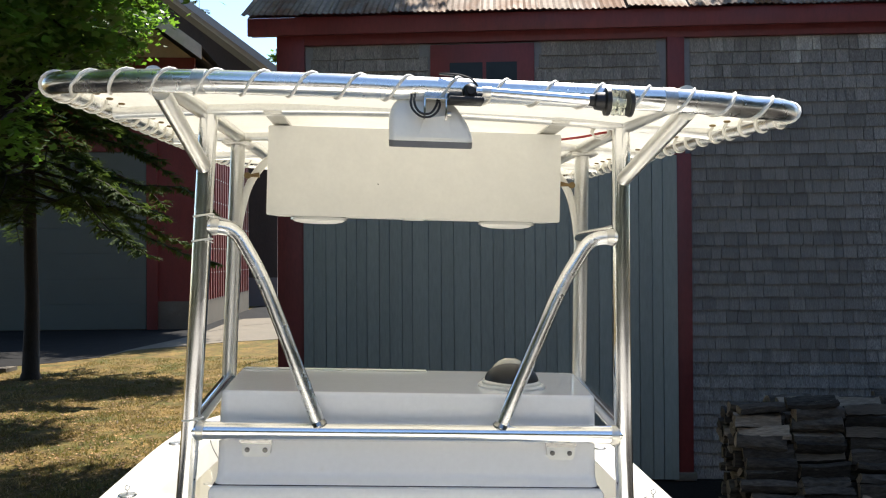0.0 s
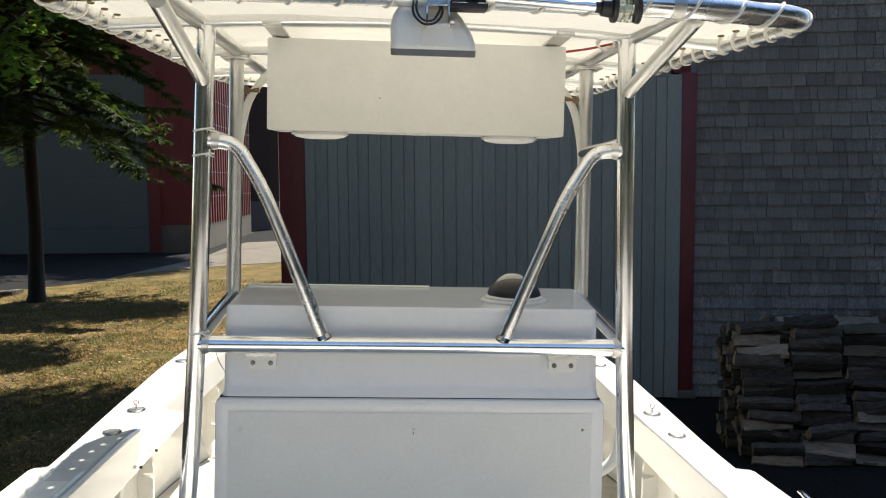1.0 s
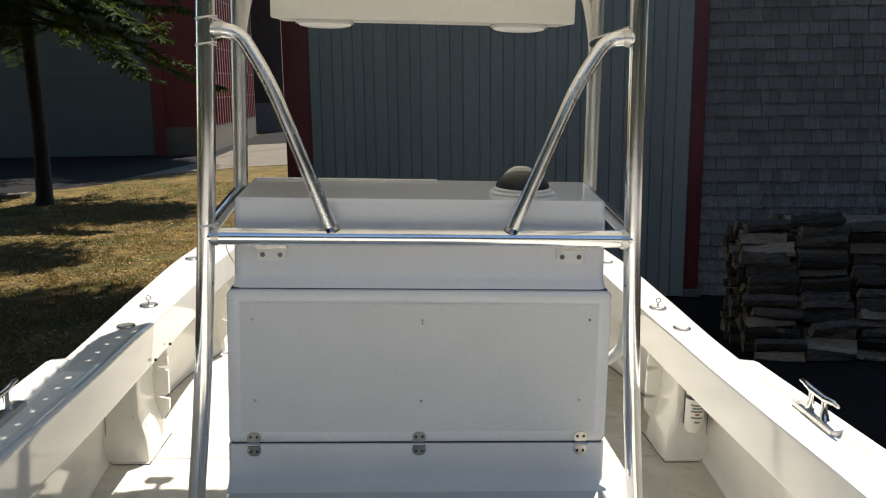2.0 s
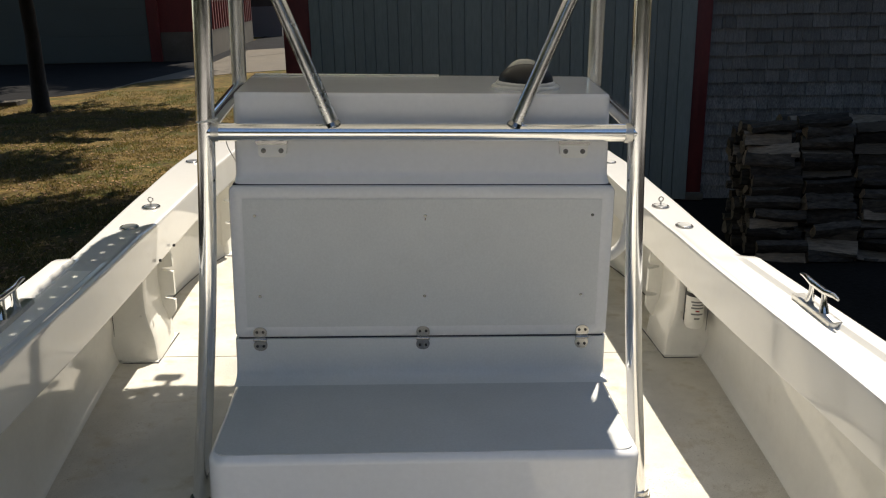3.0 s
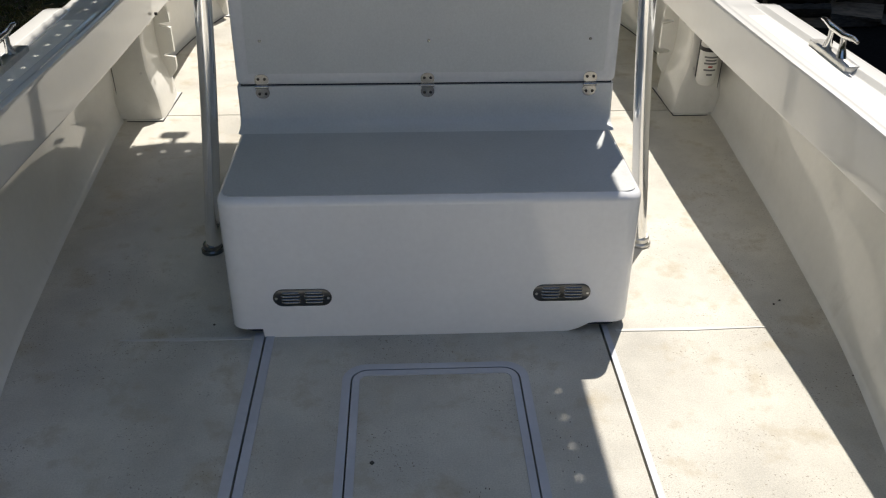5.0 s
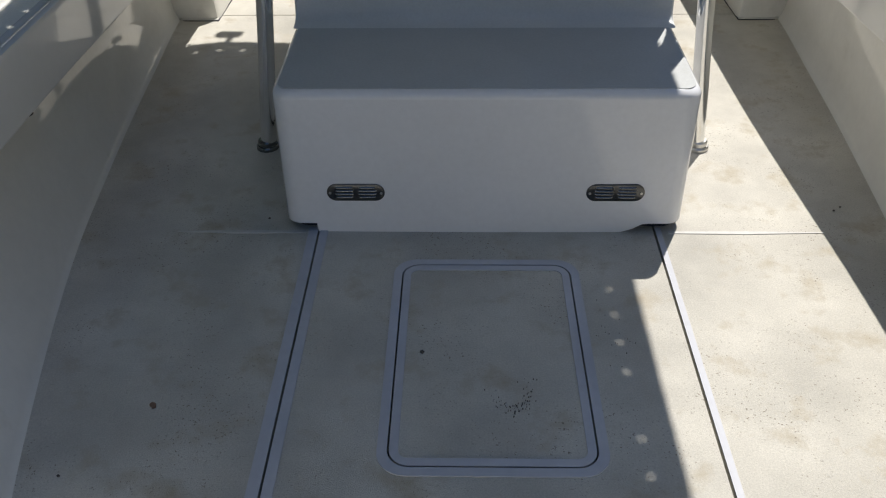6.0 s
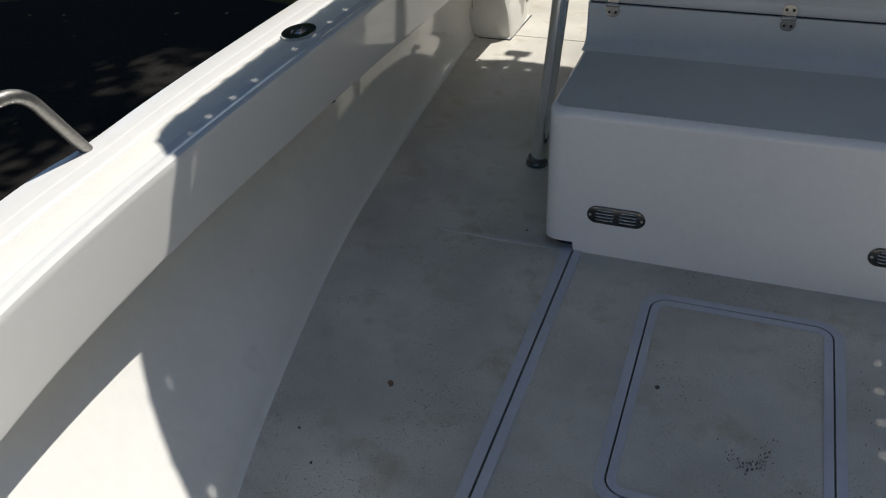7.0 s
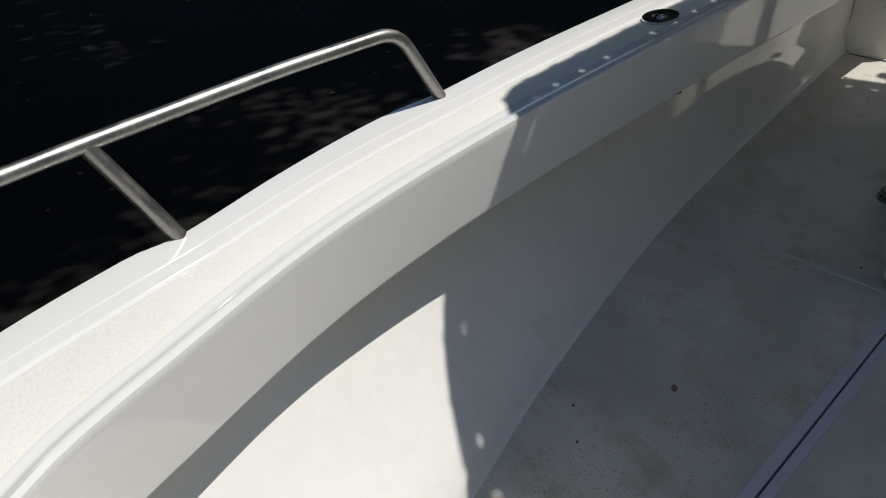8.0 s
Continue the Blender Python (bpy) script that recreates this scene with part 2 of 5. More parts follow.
def solid(name, bm, mat, base, label, category, group="", kind="", place=None, flat=False):
    """A thing that is one mesh."""
    me = to_mesh(name, bm, mat, flat)
    me.transform(Matrix.Translation(-Vector(base)))
    ob = new(name, me)
    ob.matrix_basis = (BOAT if place is None else place) @ Matrix.Translation(base)
    BASE[ob] = Vector(base)
    return tagged(ob, label, category, group, kind)


def box(x0, x1, y0, y1, z0, z1, bevel=0.0, seg=2, bm=None):
    mine = bmesh.new()
    made = bmesh.ops.create_cube(mine, size=1)["verts"]
    for v in made:
        v.co = ((x0 + x1) / 2 + v.co.x * (x1 - x0), (y0 + y1) / 2 + v.co.y * (y1 - y0), (z0 + z1) / 2 + v.co.z * (z1 - z0))
    if bevel:
        bmesh.ops.bevel(mine, geom=mine.edges[:], offset=bevel, segments=seg, profile=0.5, affect="EDGES")
    if bm is None:
        return mine
    join(bm, mine)
    return bm


def join(bm, other):
    me = bpy.data.meshes.new("joined")
    other.to_mesh(me)
    other.free()
    bm.from_mesh(me)
    bpy.data.meshes.remove(me)
    return bm


def grid(rows, closed=False, bm=None, caps=False):
    """Faces between rows of points."""
    bm = bmesh.new() if bm is None else bm
    made = [[bm.verts.new(p) for p in row] for row in rows]
    for a, b in zip(made, made[1:]):
        count = len(a)
        for i in range(count if closed else count - 1):
            j = (i + 1) % count
            bm.faces.new((a[i], a[j], b[j], b[i]))
    if caps:
        bm.faces.new(made[0])
        bm.faces.new(made[-1])
    return bm


def tube(points, r, sides=12, bm=None, closed=False, caps=True):
    """A round bar along points; r is one radius or one for each point."""
    pts = [Vector(p) for p in points]
    n = len(pts)
    radii = r if isinstance(r, (list, tuple)) else [r] * n
    rows, side = [], None
    for i, p in enumerate(pts):
        a, b = (pts[i - 1] if i or closed else p), (pts[(i + 1) % n] if i < n - 1 or closed else p)
        way = (b - a).normalized()
        if side is None:
            side = way.orthogonal().normalized()
        side = (side - way * side.dot(way)).normalized()
        other = way.cross(side)
        rows.append([p + radii[i] * (math.cos(t) * side + math.sin(t) * other) for t in (2 * math.pi * k / sides for k in range(sides))])
    if closed:
        rows.append(rows[0])
        bm2 = grid(rows, True)
        bmesh.ops.remove_doubles(bm2, verts=bm2.verts, dist=1e-5)
    else:
        bm2 = grid(rows, True, caps=caps)
    return bm2 if bm is None else join(bm, bm2)


def bend(points, radius=0.06, steps=6):
    """Rounds the corners of a line of points."""
    pts = [Vector(p) for p in points]
    out = [pts[0]]
    for a, b, c in zip(pts, pts[1:], pts[2:]):
        u, v = (a - b), (c - b)
        d = min(radius, u.length * 0.49, v.length * 0.49)
        p, q = b + u.normalized() * d, b + v.normalized() * d
        out += [(1 - t) ** 2 * p + 2 * t * (1 - t) * b + t * t * q for t in (k / steps for k in range(steps + 1))]
    return out + [pts[-1]]


def disc(x, y, z, r, h, sides=24, bm=None, axis="z", bevel=0.0, rx=1.0, ry=1.0):
    """A short round solid standing on (x, y, z)."""
    prof = [(r, 0), (r, h - bevel), (r - bevel, h)] if bevel else [(r, 0), (r, h)]
    rows = [[(math.cos(2 * math.pi * k / sides) * q * rx, math.sin(2 * math.pi * k / sides) * q * ry, w) for k in range(sides)] for q, w in prof]
    mine = grid(rows, True, caps=True)
    turn = {"z": Matrix.Identity(4), "y": pose(0, 0, 0, 90, 0, 0), "x": pose(0, 0, 0, 0, 90, 0)}[axis]
    bmesh.ops.transform(mine, matrix=Matrix.Translation((x, y, z)) @ turn, verts=mine.verts)
    return mine if bm is None else join(bm, mine)


def rounded(x0, x1, y0, y1, r, n=6):
    """The outline of a rectangle with round corners."""
    out = []
    for cx, cy, a in ((x1 - r, y1 - r, 0), (x0 + r, y1 - r, 90), (x0 + r, y0 + r, 180), (x1 - r, y0 + r, 270)):
        out += [(cx + r * math.cos(radians(a + 90 * k / n)), cy + r * math.sin(radians(a + 90 * k / n))) for k in range(n + 1)]
    return out


def slab(outline, z0, z1, bm=None, bevel=0.0):
    rows = [[(x, y, z0) for x, y in outline], [(x, y, z1) for x, y in outline]]
    mine = grid(rows, True, caps=True)
    return mine if bm is None else join(bm, mine)


def ring(outer, inner, z0, z1, bm=None):
    """A flat frame between two outlines of as many points."""
    rows = [[(x, y, z0) for x, y in outer], [(x, y, z1) for x, y in outer], [(x, y, z1) for x, y in inner], [(x, y, z0) for x, y in inner]]
    rows.append(rows[0])
    mine = grid(rows, True)
    bmesh.ops.remove_doubles(mine, verts=mine.verts, dist=1e-6)
    return mine if bm is None else join(bm, mine)


def curve_of(*pairs):
    """A smooth function through (y, x) pairs."""
    ys, xs = np.array([p[0] for p in pairs], float), np.array([p[1] for p in pairs], float)
    slope = np.gradient(xs, ys)

    def f(y):
        i = int(np.clip(np.searchsorted(ys, y) - 1, 0, len(ys) - 2))
        h = ys[i + 1] - ys[i]
        t = min(1.0, max(0.0, (y - ys[i]) / h))
        return float((2 * t**3 - 3 * t**2 + 1) * xs[i] + (t**3 - 2 * t**2 + t) * h * slope[i] + (3 * t**2 - 2 * t**3) * xs[i + 1] + (t**3 - t**2) * h * slope[i + 1])
    return f


def smooth(t):
    t = min(1.0, max(0.0, t))
    return t * t * (3 - 2 * t)


def spread(a, b, n):
    return [a + (b - a) * i / (n - 1) for i in range(n)]


GROUND_Z = -0.85

# ---- ground ----
bm = bmesh.new()
for cx, cy, size, n in ((0, 0, 1200, 40),):
    rows = []
    for j in range(n + 1):
        row = []
        for i in range(n + 1):
            u, v = (2 * i / n - 1), (2 * j / n - 1)
            x, y = size * u * abs(u) ** 2, size * v * abs(v) ** 2
            row.append((x, y, GROUND_Z))
        rows.append(row)
    grid(rows, bm=bm)
solid("ground", bm, GROUND, (0, 0, GROUND_Z), "dry yellow-brown lawn with green patches", "ground", kind="structure", place=LAND, flat=True)
bm = slab([(-30, 17.4), (-14, 17.5), (-9.0, 18.2), (-8.03, 18.93), (-7.25, 20.0), (-7.09, 21.55), (-6.38, 25.04), (-6.2, 26.6), (-6.2, 34.7), (-6.77, 34.7), (-9, 34), (-30, 34)], GROUND_Z - 0.05, GROUND_Z + 0.006)
join(bm, slab([(-6.19, 31.0), (-1.2, 31.0), (0.5, 43.5), (-6.76, 43.5), (-6.76, 34.72), (-6.19, 34.72)], GROUND_Z - 0.05, GROUND_Z + 0.006))
solid("driveway", bm, ASPHALT, (-12, 24, GROUND_Z), "asphalt driveway in front of the red shed, shade put into its colour", "driveway", kind="structure", place=LAND, flat=True)
bm = slab([(-7.25, 20.0), (-7.0, 21.5), (-5.8, 22.57), (-4.76, 23.56), (-3.36, 24.24), (-2.0, 25.6), (-1.2, 29.5), (-0.9, 33.9), (-4.57, 33.8), (-5.94, 33.06), (-6.2, 30.2), (-6.2, 26.6), (-6.38, 25.04), (-7.09, 21.55)], GROUND_Z - 0.05, GROUND_Z + 0.012)
solid("concrete_path", bm, CONCRETE, (-3, 27, GROUND_Z), "pale concrete path beside the lawn", "path", kind="structure", place=LAND, flat=True)
bm = slab([(-9.6, 16.9), (-8.35, 17.3), (-8.3, 17.75), (-9.6, 17.5)], GROUND_Z - 0.05, GROUND_Z + 0.09)
solid("kerb", bm, CONCRETE, (-9, 17.3, GROUND_Z), "pale concrete kerb end at the lawn", "kerb", kind="structure", place=LAND, flat=True)
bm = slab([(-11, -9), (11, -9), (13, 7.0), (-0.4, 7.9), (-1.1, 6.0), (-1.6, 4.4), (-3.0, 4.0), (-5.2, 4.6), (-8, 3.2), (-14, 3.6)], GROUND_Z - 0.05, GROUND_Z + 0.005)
solid("yard", bm, DIRT, (0, 0, GROUND_Z), "packed dirt yard with scattered litter, tree shade put into its colour", "yard", kind="structure", place=LAND, flat=True)
# unseen grey ground, added so the metal tubes do not reflect yellow lawn
bm = slab([(-60, -60), (60, -60), (60, 6.5), (13, 7.0), (11, -9), (-11, -9), (-14, 3.6), (-60, 3.4)], GROUND_Z - 0.05, GROUND_Z + 0.004)
solid("gravel_drive", bm, GRAVEL, (0, -20, GROUND_Z), "unseen grey gravel added behind the boat for neutral reflections", "drive", kind="structure", place=LAND, flat=True)

# ---- boat hull ----
OUTER = curve_of((-2.5, 0.84), (-2.35, 0.97), (-2.1, 1.06), (-1.78, 1.137), (-1.6, 1.160), (-1.47, 1.175), (-1.26, 1.209), (-1.12, 1.224), (-1.0, 1.232), (-0.85, 1.234), (-0.62, 1.244), (-0.2, 1.244), (0.4, 1.220), (1.0, 1.195), (2.0, 1.212), (2.9, 1.215), (3.3, 1.18), (3.7, 1.04), (4.2, 0.74), (4.7, 0.25), (4.85, 0.03))
INNER = curve_of((-2.5, 0.50), (-2.3, 0.64), (-2.1, 0.77), (-1.9, 0.868), (-1.82, 0.905), (-1.74, 0.929), (-1.65, 0.951), (-1.54, 0.979), (-1.42, 1.007), (-1.29, 1.030), (-1.15, 1.046), (-1.0, 1.057), (-0.74, 1.066), (-0.4, 1.067), (0.1, 1.060), (0.5, 1.043), (0.9, 1.030), (1.4, 1.024), (2.1, 1.016), (2.8, 1.01), (3.3, 0.96), (3.7, 0.80), (4.1, 0.52), (4.4, 0.2), (4.7, 0.06), (4.85, 0.01))
FLOOR = curve_of((-2.5, 0.30), (-2.2, 0.52), (-1.9, 0.65), (-1.5, 0.78), (-1.16, 0.87), (-0.97, 0.925), (-0.65, 1.0), (-0.07, 1.105), (0.25, 1.14), (0.5, 1.165), (1.0, 1.205), (1.4, 1.235), (2.0, 1.23), (2.8, 1.12), (3.5, 0.85), (4.1, 0.45), (4.4, 0.15))
RIM = 0.59
boat = thing("motor_boat", (0, 1.2, GROUND_Z), "white fibreglass center-console boat with cream decks", "boat")
STATIONS = spread(-2.5, 4.85, 240)


def lip(y):
    return 1 - smooth((y - 0.95) / 0.10)


def bead(y):
    return 1 - smooth((y - 1.30) / 0.25)


def swell(y):
    """The lip bulges outward just aft of the two rail feet."""
    return sum(k * smooth((c - y) / 0.09) * (1 - smooth((c - 0.14 - y) / 0.50)) for c, k in ((-0.84, 0.009), (-1.478, 0.017)))


for s in (-1, 1):
    rows, flat_rows, hull_rows = [], [], []
    for y in STATIONS:
        fore = smooth((y + 0.3) / 1.9) * (1 - smooth((y - 3.0) / 1.5))
        xo, xi, a, b = OUTER(y) + (0.033 if s < 0 else -0.018) * fore, INNER(y) + (0.012 if s < 0 else -0.007) * fore, lip(y), bead(y) * (0.6 if s < 0 else 0.35)
        w = min(1.0, (xo - xi) / 0.14)
        g = swell(y)
        e = xo + 0.029 * a * w + g
        prof = [(e + 0.012, RIM - 0.10), (e + 0.014, RIM - 0.045), (e, RIM - 0.035), (e - 0.002, RIM - 0.010 + 0.014 * a), (e - 0.005 * w, RIM - 0.002 + 0.018 * a), (e - 0.011 * w, RIM + 0.001 + 0.019 * a), (xo - 0.026 * w, RIM + 0.020 * a), (xo - 0.030 * w, RIM + 0.017 * a),
                (xo - 0.037 * w, RIM + 0.004 * a), (xo - 0.041 * w, RIM + 0.001 * a), (xo - 0.046 * w, RIM + 0.001 * a), (xo - 0.053 * w, RIM + 0.005 * a), (xi + 0.048 * w, RIM + 0.005 * a), (xi + 0.041 * w, RIM + 0.004 * a), (xi + 0.034 * w, RIM + 0.003 * b), (xi + 0.028 * w, RIM + 0.005 * b), (xi + 0.021 * w, RIM + 0.010 * b), (xi + 0.013 * w, RIM + 0.013 * b),
                (xi + 0.004, RIM - 0.002 + 0.010 * b), (xi, RIM - 0.014 + 0.008 * b), (xi + 0.001, RIM - 0.154), (xi + 0.003, RIM - 0.160), (xi + 0.012, RIM - 0.162), (xo - 0.004, RIM - 0.150)]
        rows.append([(s * x, y, z) for x, z in prof])
        if -2.3 < y < 0.9:
            flat_rows.append([(s * (xo - 0.0545 * w), y, RIM + 0.0045 * a), (s * (xo - 0.061 * w), y, RIM + 0.005 * a + 0.0013), (s * (xi + 0.054 * w), y, RIM + 0.005 * a + 0.0013), (s * (xi + 0.047 * w), y, RIM + 0.004 * a)])
        k = FLOOR(min(y, 4.4))
        side = max(k + 0.05, xo + 0.015) if y < 4.2 else xo + 0.015
        keel = GROUND_Z if y < 2.6 else GROUND_Z + 0.75 * ((y - 2.6) / 2.25) ** 2
        hull_rows.append([(s * (e + 0.012), y, RIM - 0.10), (s * (0.5 * side + 0.5 * e + 0.02), y, 0.30), (s * side, y, 0.05), (s * side * 0.96, y, -0.2 + 0.1 * max(0, y - 3)), (s * side * 0.55, y, (keel - 0.2) / 2 - 0.12), (0, y, keel)])
    part("gunwale", grid(rows), GELCOAT, boat, "glossy white moulded gunwale", crisp=True)
    part("nonskid_strip", grid(flat_rows), CREAM, boat, "cream rough-textured walking strip")
    part("hull_side", grid(hull_rows), GELCOAT, boat)
    rows, edge_rows = [], []
    for y in spread(-2.5, 4.4, 70):
        k, top = FLOOR(y), max(FLOOR(y) + 0.02, OUTER(y) - 0.004)
        edge_rows.append([(s * (k - 0.055), y, 0.0), (s * (k - 0.030), y, 0.0006), (s * (k - 0.010), y, 0.004)])
        rows.append([(s * (k - 0.010), y, 0.004), (s * (k - 0.003), y, 0.010), (s * (k + 0.003), y, 0.022), (s * (k + 0.010), y, 0.046), (s * (k + 0.016 + (top - k) * 0.10), y, 0.085), (s * (k + (top - k) * 0.38), y, 0.17), (s * (k + (top - k) * 0.68), y, 0.29), (s * top, y, RIM - 0.149)])
    part("liner_side", grid(rows), LINER, boat, "cream inner side of the cockpit")
    part("deck_edge", grid(edge_rows), NONSKID, boat, "rounded dirty edge along the side deck")
    rim = [(s * (OUTER(y) + 0.029 * lip(y) + 0.016), y, RIM - 0.07) for y in STATIONS]
    part("rub_rail", tube(rim, 0.018, 8), WHITEPL, boat)

# transom with its flat top, and the inner wall below it
bm = box(-0.82, 0.82, -2.62, -2.44, -0.55, RIM, 0.02)
part("transom", bm, GELCOAT, boat)
part("transom_liner", box(-0.66, 0.66, -2.46, -2.30, -0.02, 0.53, 0.03), LINER, boat)


def deck_panel(name, xa, xb, ys, z=0.0, mat=NONSKID, thick=0.03, label=""):
    """A deck sheet between two edges, each a function of y, with a thickness."""
    rows = [[(xa(y), y, z - thick), (xa(y), y, z), (xb(y), y, z), (xb(y), y, z - thick)] for y in ys]
    return part(name, grid(rows, True, caps=True), mat, boat, label)


SEAM_L, SEAM_R, SEAM_Y = -0.4525, 0.4625, 1.515
lower = lambda v: (lambda y: v)
edge_l, edge_r = (lambda y: -(FLOOR(y) - 0.052)), (lambda y: FLOOR(y) - 0.052)
part("sole_base", box(-0.5, 0.55, -2.4, 1.6, -0.06, -0.035), DARKGAP, boat)
deck_panel("deck_panel", edge_l, lower(SEAM_L - 0.0027), spread(-2.45, SEAM_Y - 0.003, 40), label="cream non-skid side deck")
deck_panel("deck_panel", lower(SEAM_R + 0.0027), edge_r, spread(-2.45, SEAM_Y - 0.003, 40), label="cream non-skid side deck")
deck_panel("deck_panel", edge_l, edge_r, spread(SEAM_Y + 0.003, 4.38, 30), label="cream non-skid forward deck")
HX0, HX1, HY0, HY1 = -0.214, 0.216, -0.832, -0.178
for x0, x1, y0, y1 in ((SEAM_L + 0.0027, HX0 - 0.05, -2.45, SEAM_Y - 0.003), (HX1 + 0.05, SEAM_R - 0.0027, -2.45, SEAM_Y - 0.003), (HX0 - 0.05, HX1 + 0.05, -2.45, HY0 - 0.05), (HX0 - 0.05, HX1 + 0.05, HY1 + 0.05, SEAM_Y - 0.003)):
    part("center_deck", box(x0, x1, y0, y1, -0.03, 0.0), NONSKID, boat)
hole = rounded(HX0, HX1, HY0, HY1, 0.045, 7)
part("hatch_rim", ring([(max(HX0 - 0.05, min(HX1 + 0.05, x * 1.5)), max(HY0 - 0.05, min(HY1 + 0.05, (y + 0.497) * 1.5 - 0.497))) for x, y in hole], hole, -0.03, 0.0), NONSKID, boat)
inner = rounded(HX0 + 0.0042, HX1 - 0.0042, HY0 + 0.0042, HY1 - 0.0042, 0.041, 7)
hatch = part("deck_hatch", slab(inner, -0.03, 0.0), NONSKID, boat, "rounded deck hatch with scuffed non-skid lid")
part("border", ring(inner, rounded(HX0 + 0.023, HX1 - 0.023, HY0 + 0.023, HY1 - 0.023, 0.02, 7), -0.002, 0.003), BORDER, hatch)
part("hatch_border", ring(rounded(HX0 - 0.021, HX1 + 0.021, HY0 - 0.021, HY1 + 0.021, 0.06, 7), hole, -0.002, 0.003), BORDER, boat)
for xa, xb in ((SEAM_L - 0.028, SEAM_L - 0.0027), (SEAM_L + 0.0027, SEAM_L + 0.025), (SEAM_R + 0.0027, SEAM_R + 0.018)):
    part("smooth_strip", box(xa, xb, -2.4, -0.012, -0.002, 0.003), BORDER, boat)
for s, x0, x1 in ((-1, 0.49, 0.84), (1, 0.50, 0.92)):
    bm = slab([(s * x0, -0.037), (s * (x0 + x1) / 2, -0.040), (s * x1, -0.033), (s * x1, -0.030), (s * (x0 + x1) / 2, -0.026), (s * x0, -0.028)], -0.002, 0.002)
    part("cross_strip", bm, JOINT, boat, "faint pale joint across the side deck")
# spots and scuffs on the deck
rng = random.Random(4)


def blotch(x, y, r, n=9, z=0.004):
    pts = [(x + r * rng.uniform(0.5, 1.1) * math.cos(6.283 * k / n), y + r * rng.uniform(0.5, 1.1) * math.sin(6.283 * k / n)) for k in range(n)]
    return slab(pts, z - 0.003, z)


part("rust_spot", blotch(-0.725, -0.672, 0.0095), RUST, boat, "small rust-brown spot")
part("dark_speck", blotch(-0.153, -0.503, 0.006), STAIN, boat)
for x, y in ((-0.60, 0.03), (-0.86, -0.86), (-0.79, -0.94), (1.005, 0.091), (0.981, 0.073), (1.066, -0.247)):
    part("dark_speck", blotch(x, y, 0.0035), STAIN, boat)
bm = bmesh.new()
for k in range(75):
    a = rng.gauss(5.0, 0.9)
    join(bm, blotch(0.045 + 0.04 * math.cos(a) + rng.gauss(0, 0.010), -0.625 + 0.05 * math.sin(a) + rng.gauss(0, 0.010), rng.uniform(0.0005, 0.0016), 6))
for k in range(22):
    join(bm, blotch(rng.gauss(0.29, 0.025), rng.gauss(-0.46, 0.07), rng.uniform(0.0006, 0.0013), 5))
part("scuff_mark", bm, STAIN, boat, "dark scuff marks on the hatch lid", kind="stuff")

# gunwale fittings
def flange(name, x, y, r, pin=False, rx=1.0, label=""):
    bm = disc(x, y, RIM + 0.001, r, 0.005, 28, bevel=0.002, rx=rx)
    fit_ = part(name, bm, VENTSTEEL, boat, label)
    part("cap", disc(x, y, RIM + 0.0055, r * 0.74, 0.0025, 24, bevel=0.0015, rx=rx), SATINALU, fit_)
    if pin:
        bm = tube([(x, y, RIM + 0.01), (x, y, RIM + 0.026)], 0.004, 8)
        tube([(x + 0.010 * math.cos(6.283 * k / 14), y, RIM + 0.034 + 0.010 * math.sin(6.283 * k / 14)) for k in range(14)], 0.003, 8, bm, closed=True)
        part("ring_pin", bm, VENTSTEEL, fit_)
    for k in range(3):
        a = 2.1 * k + 0.4
        part("screw", disc(x + r * 0.8 * rx * math.cos(a), y + r * 0.8 * math.sin(a), RIM + 0.0055, 0.004, 0.0015, 8), DULLALU, fit_)
    return fit_


for s in (-1, 1):
    flange("deck_plate", -1.129 if s < 0 else 1.090, 1.757, 0.045, pin=True, rx=0.85, label="round steel plate with a ring pin")
    flange("fill_cap", -1.127 if s < 0 else 1.092, 1.434, 0.042, rx=0.85, label="round steel filler cap")
    flange("deck_plate", -1.177 if s < 0 else 1.10, 2.75, 0.042, rx=0.85)
    # horn cleats
    cx, cy, cz = s * 1.174, 0.460, RIM + 0.022
    bm = box(cx - 0.021, cx + 0.021, cy - 0.122, cy + 0.122, cz - 0.024, cz + 0.001, 0.003)
    cleat = part("cleat_base", bm, DULLALU, boat, "dull grey metal pad under a cleat")
    horn = [(cx, cy - 0.115, cz + 0.066), (cx, cy - 0.09, cz + 0.068), (cx, cy - 0.04, cz + 0.061), (cx, cy + 0.04, cz + 0.061), (cx, cy + 0.09, cz + 0.068), (cx, cy + 0.115, cz + 0.066)]
    bm = tube(horn, [0.005, 0.008, 0.0105, 0.0105, 0.008, 0.005], 10)
    for k in (-0.038, 0.038):
        tube([(cx, cy + k * 1.25, cz - 0.001), (cx, cy + k * 1.05, cz + 0.03), (cx, cy + k, cz + 0.062)], [0.015, 0.009, 0.010], 10, bm)
    part("horn_cleat", bm, STEEL, cleat, "chromed horn cleat")
# rod holder in the port gunwale
rx_, ry_ = -1.152, -0.143
bm = bmesh.new()
hole2 = [(rx_ + 0.030 * math.cos(t) * 0.7, ry_ + 0.030 * math.sin(t)) for t in (6.283 * k / 28 for k in range(28))]
rim2 = [(rx_ + 0.040 * math.cos(t), ry_ + 0.056 * math.sin(t)) for t in (6.283 * k / 28 for k in range(28))]
rod = part("rod_holder", ring(rim2, hole2, RIM + 0.001, RIM + 0.014), STEEL, boat, "flush chromed rod holder with a dark cap")
part("insert", slab(hole2, RIM + 0.002, RIM + 0.010), BLACK, rod)
bm = disc(rx_, ry_, RIM + 0.008, 0.024, 0.010, 28, bevel=0.004, rx=0.75)
part("cap", bm, VENTSTEEL, rod)
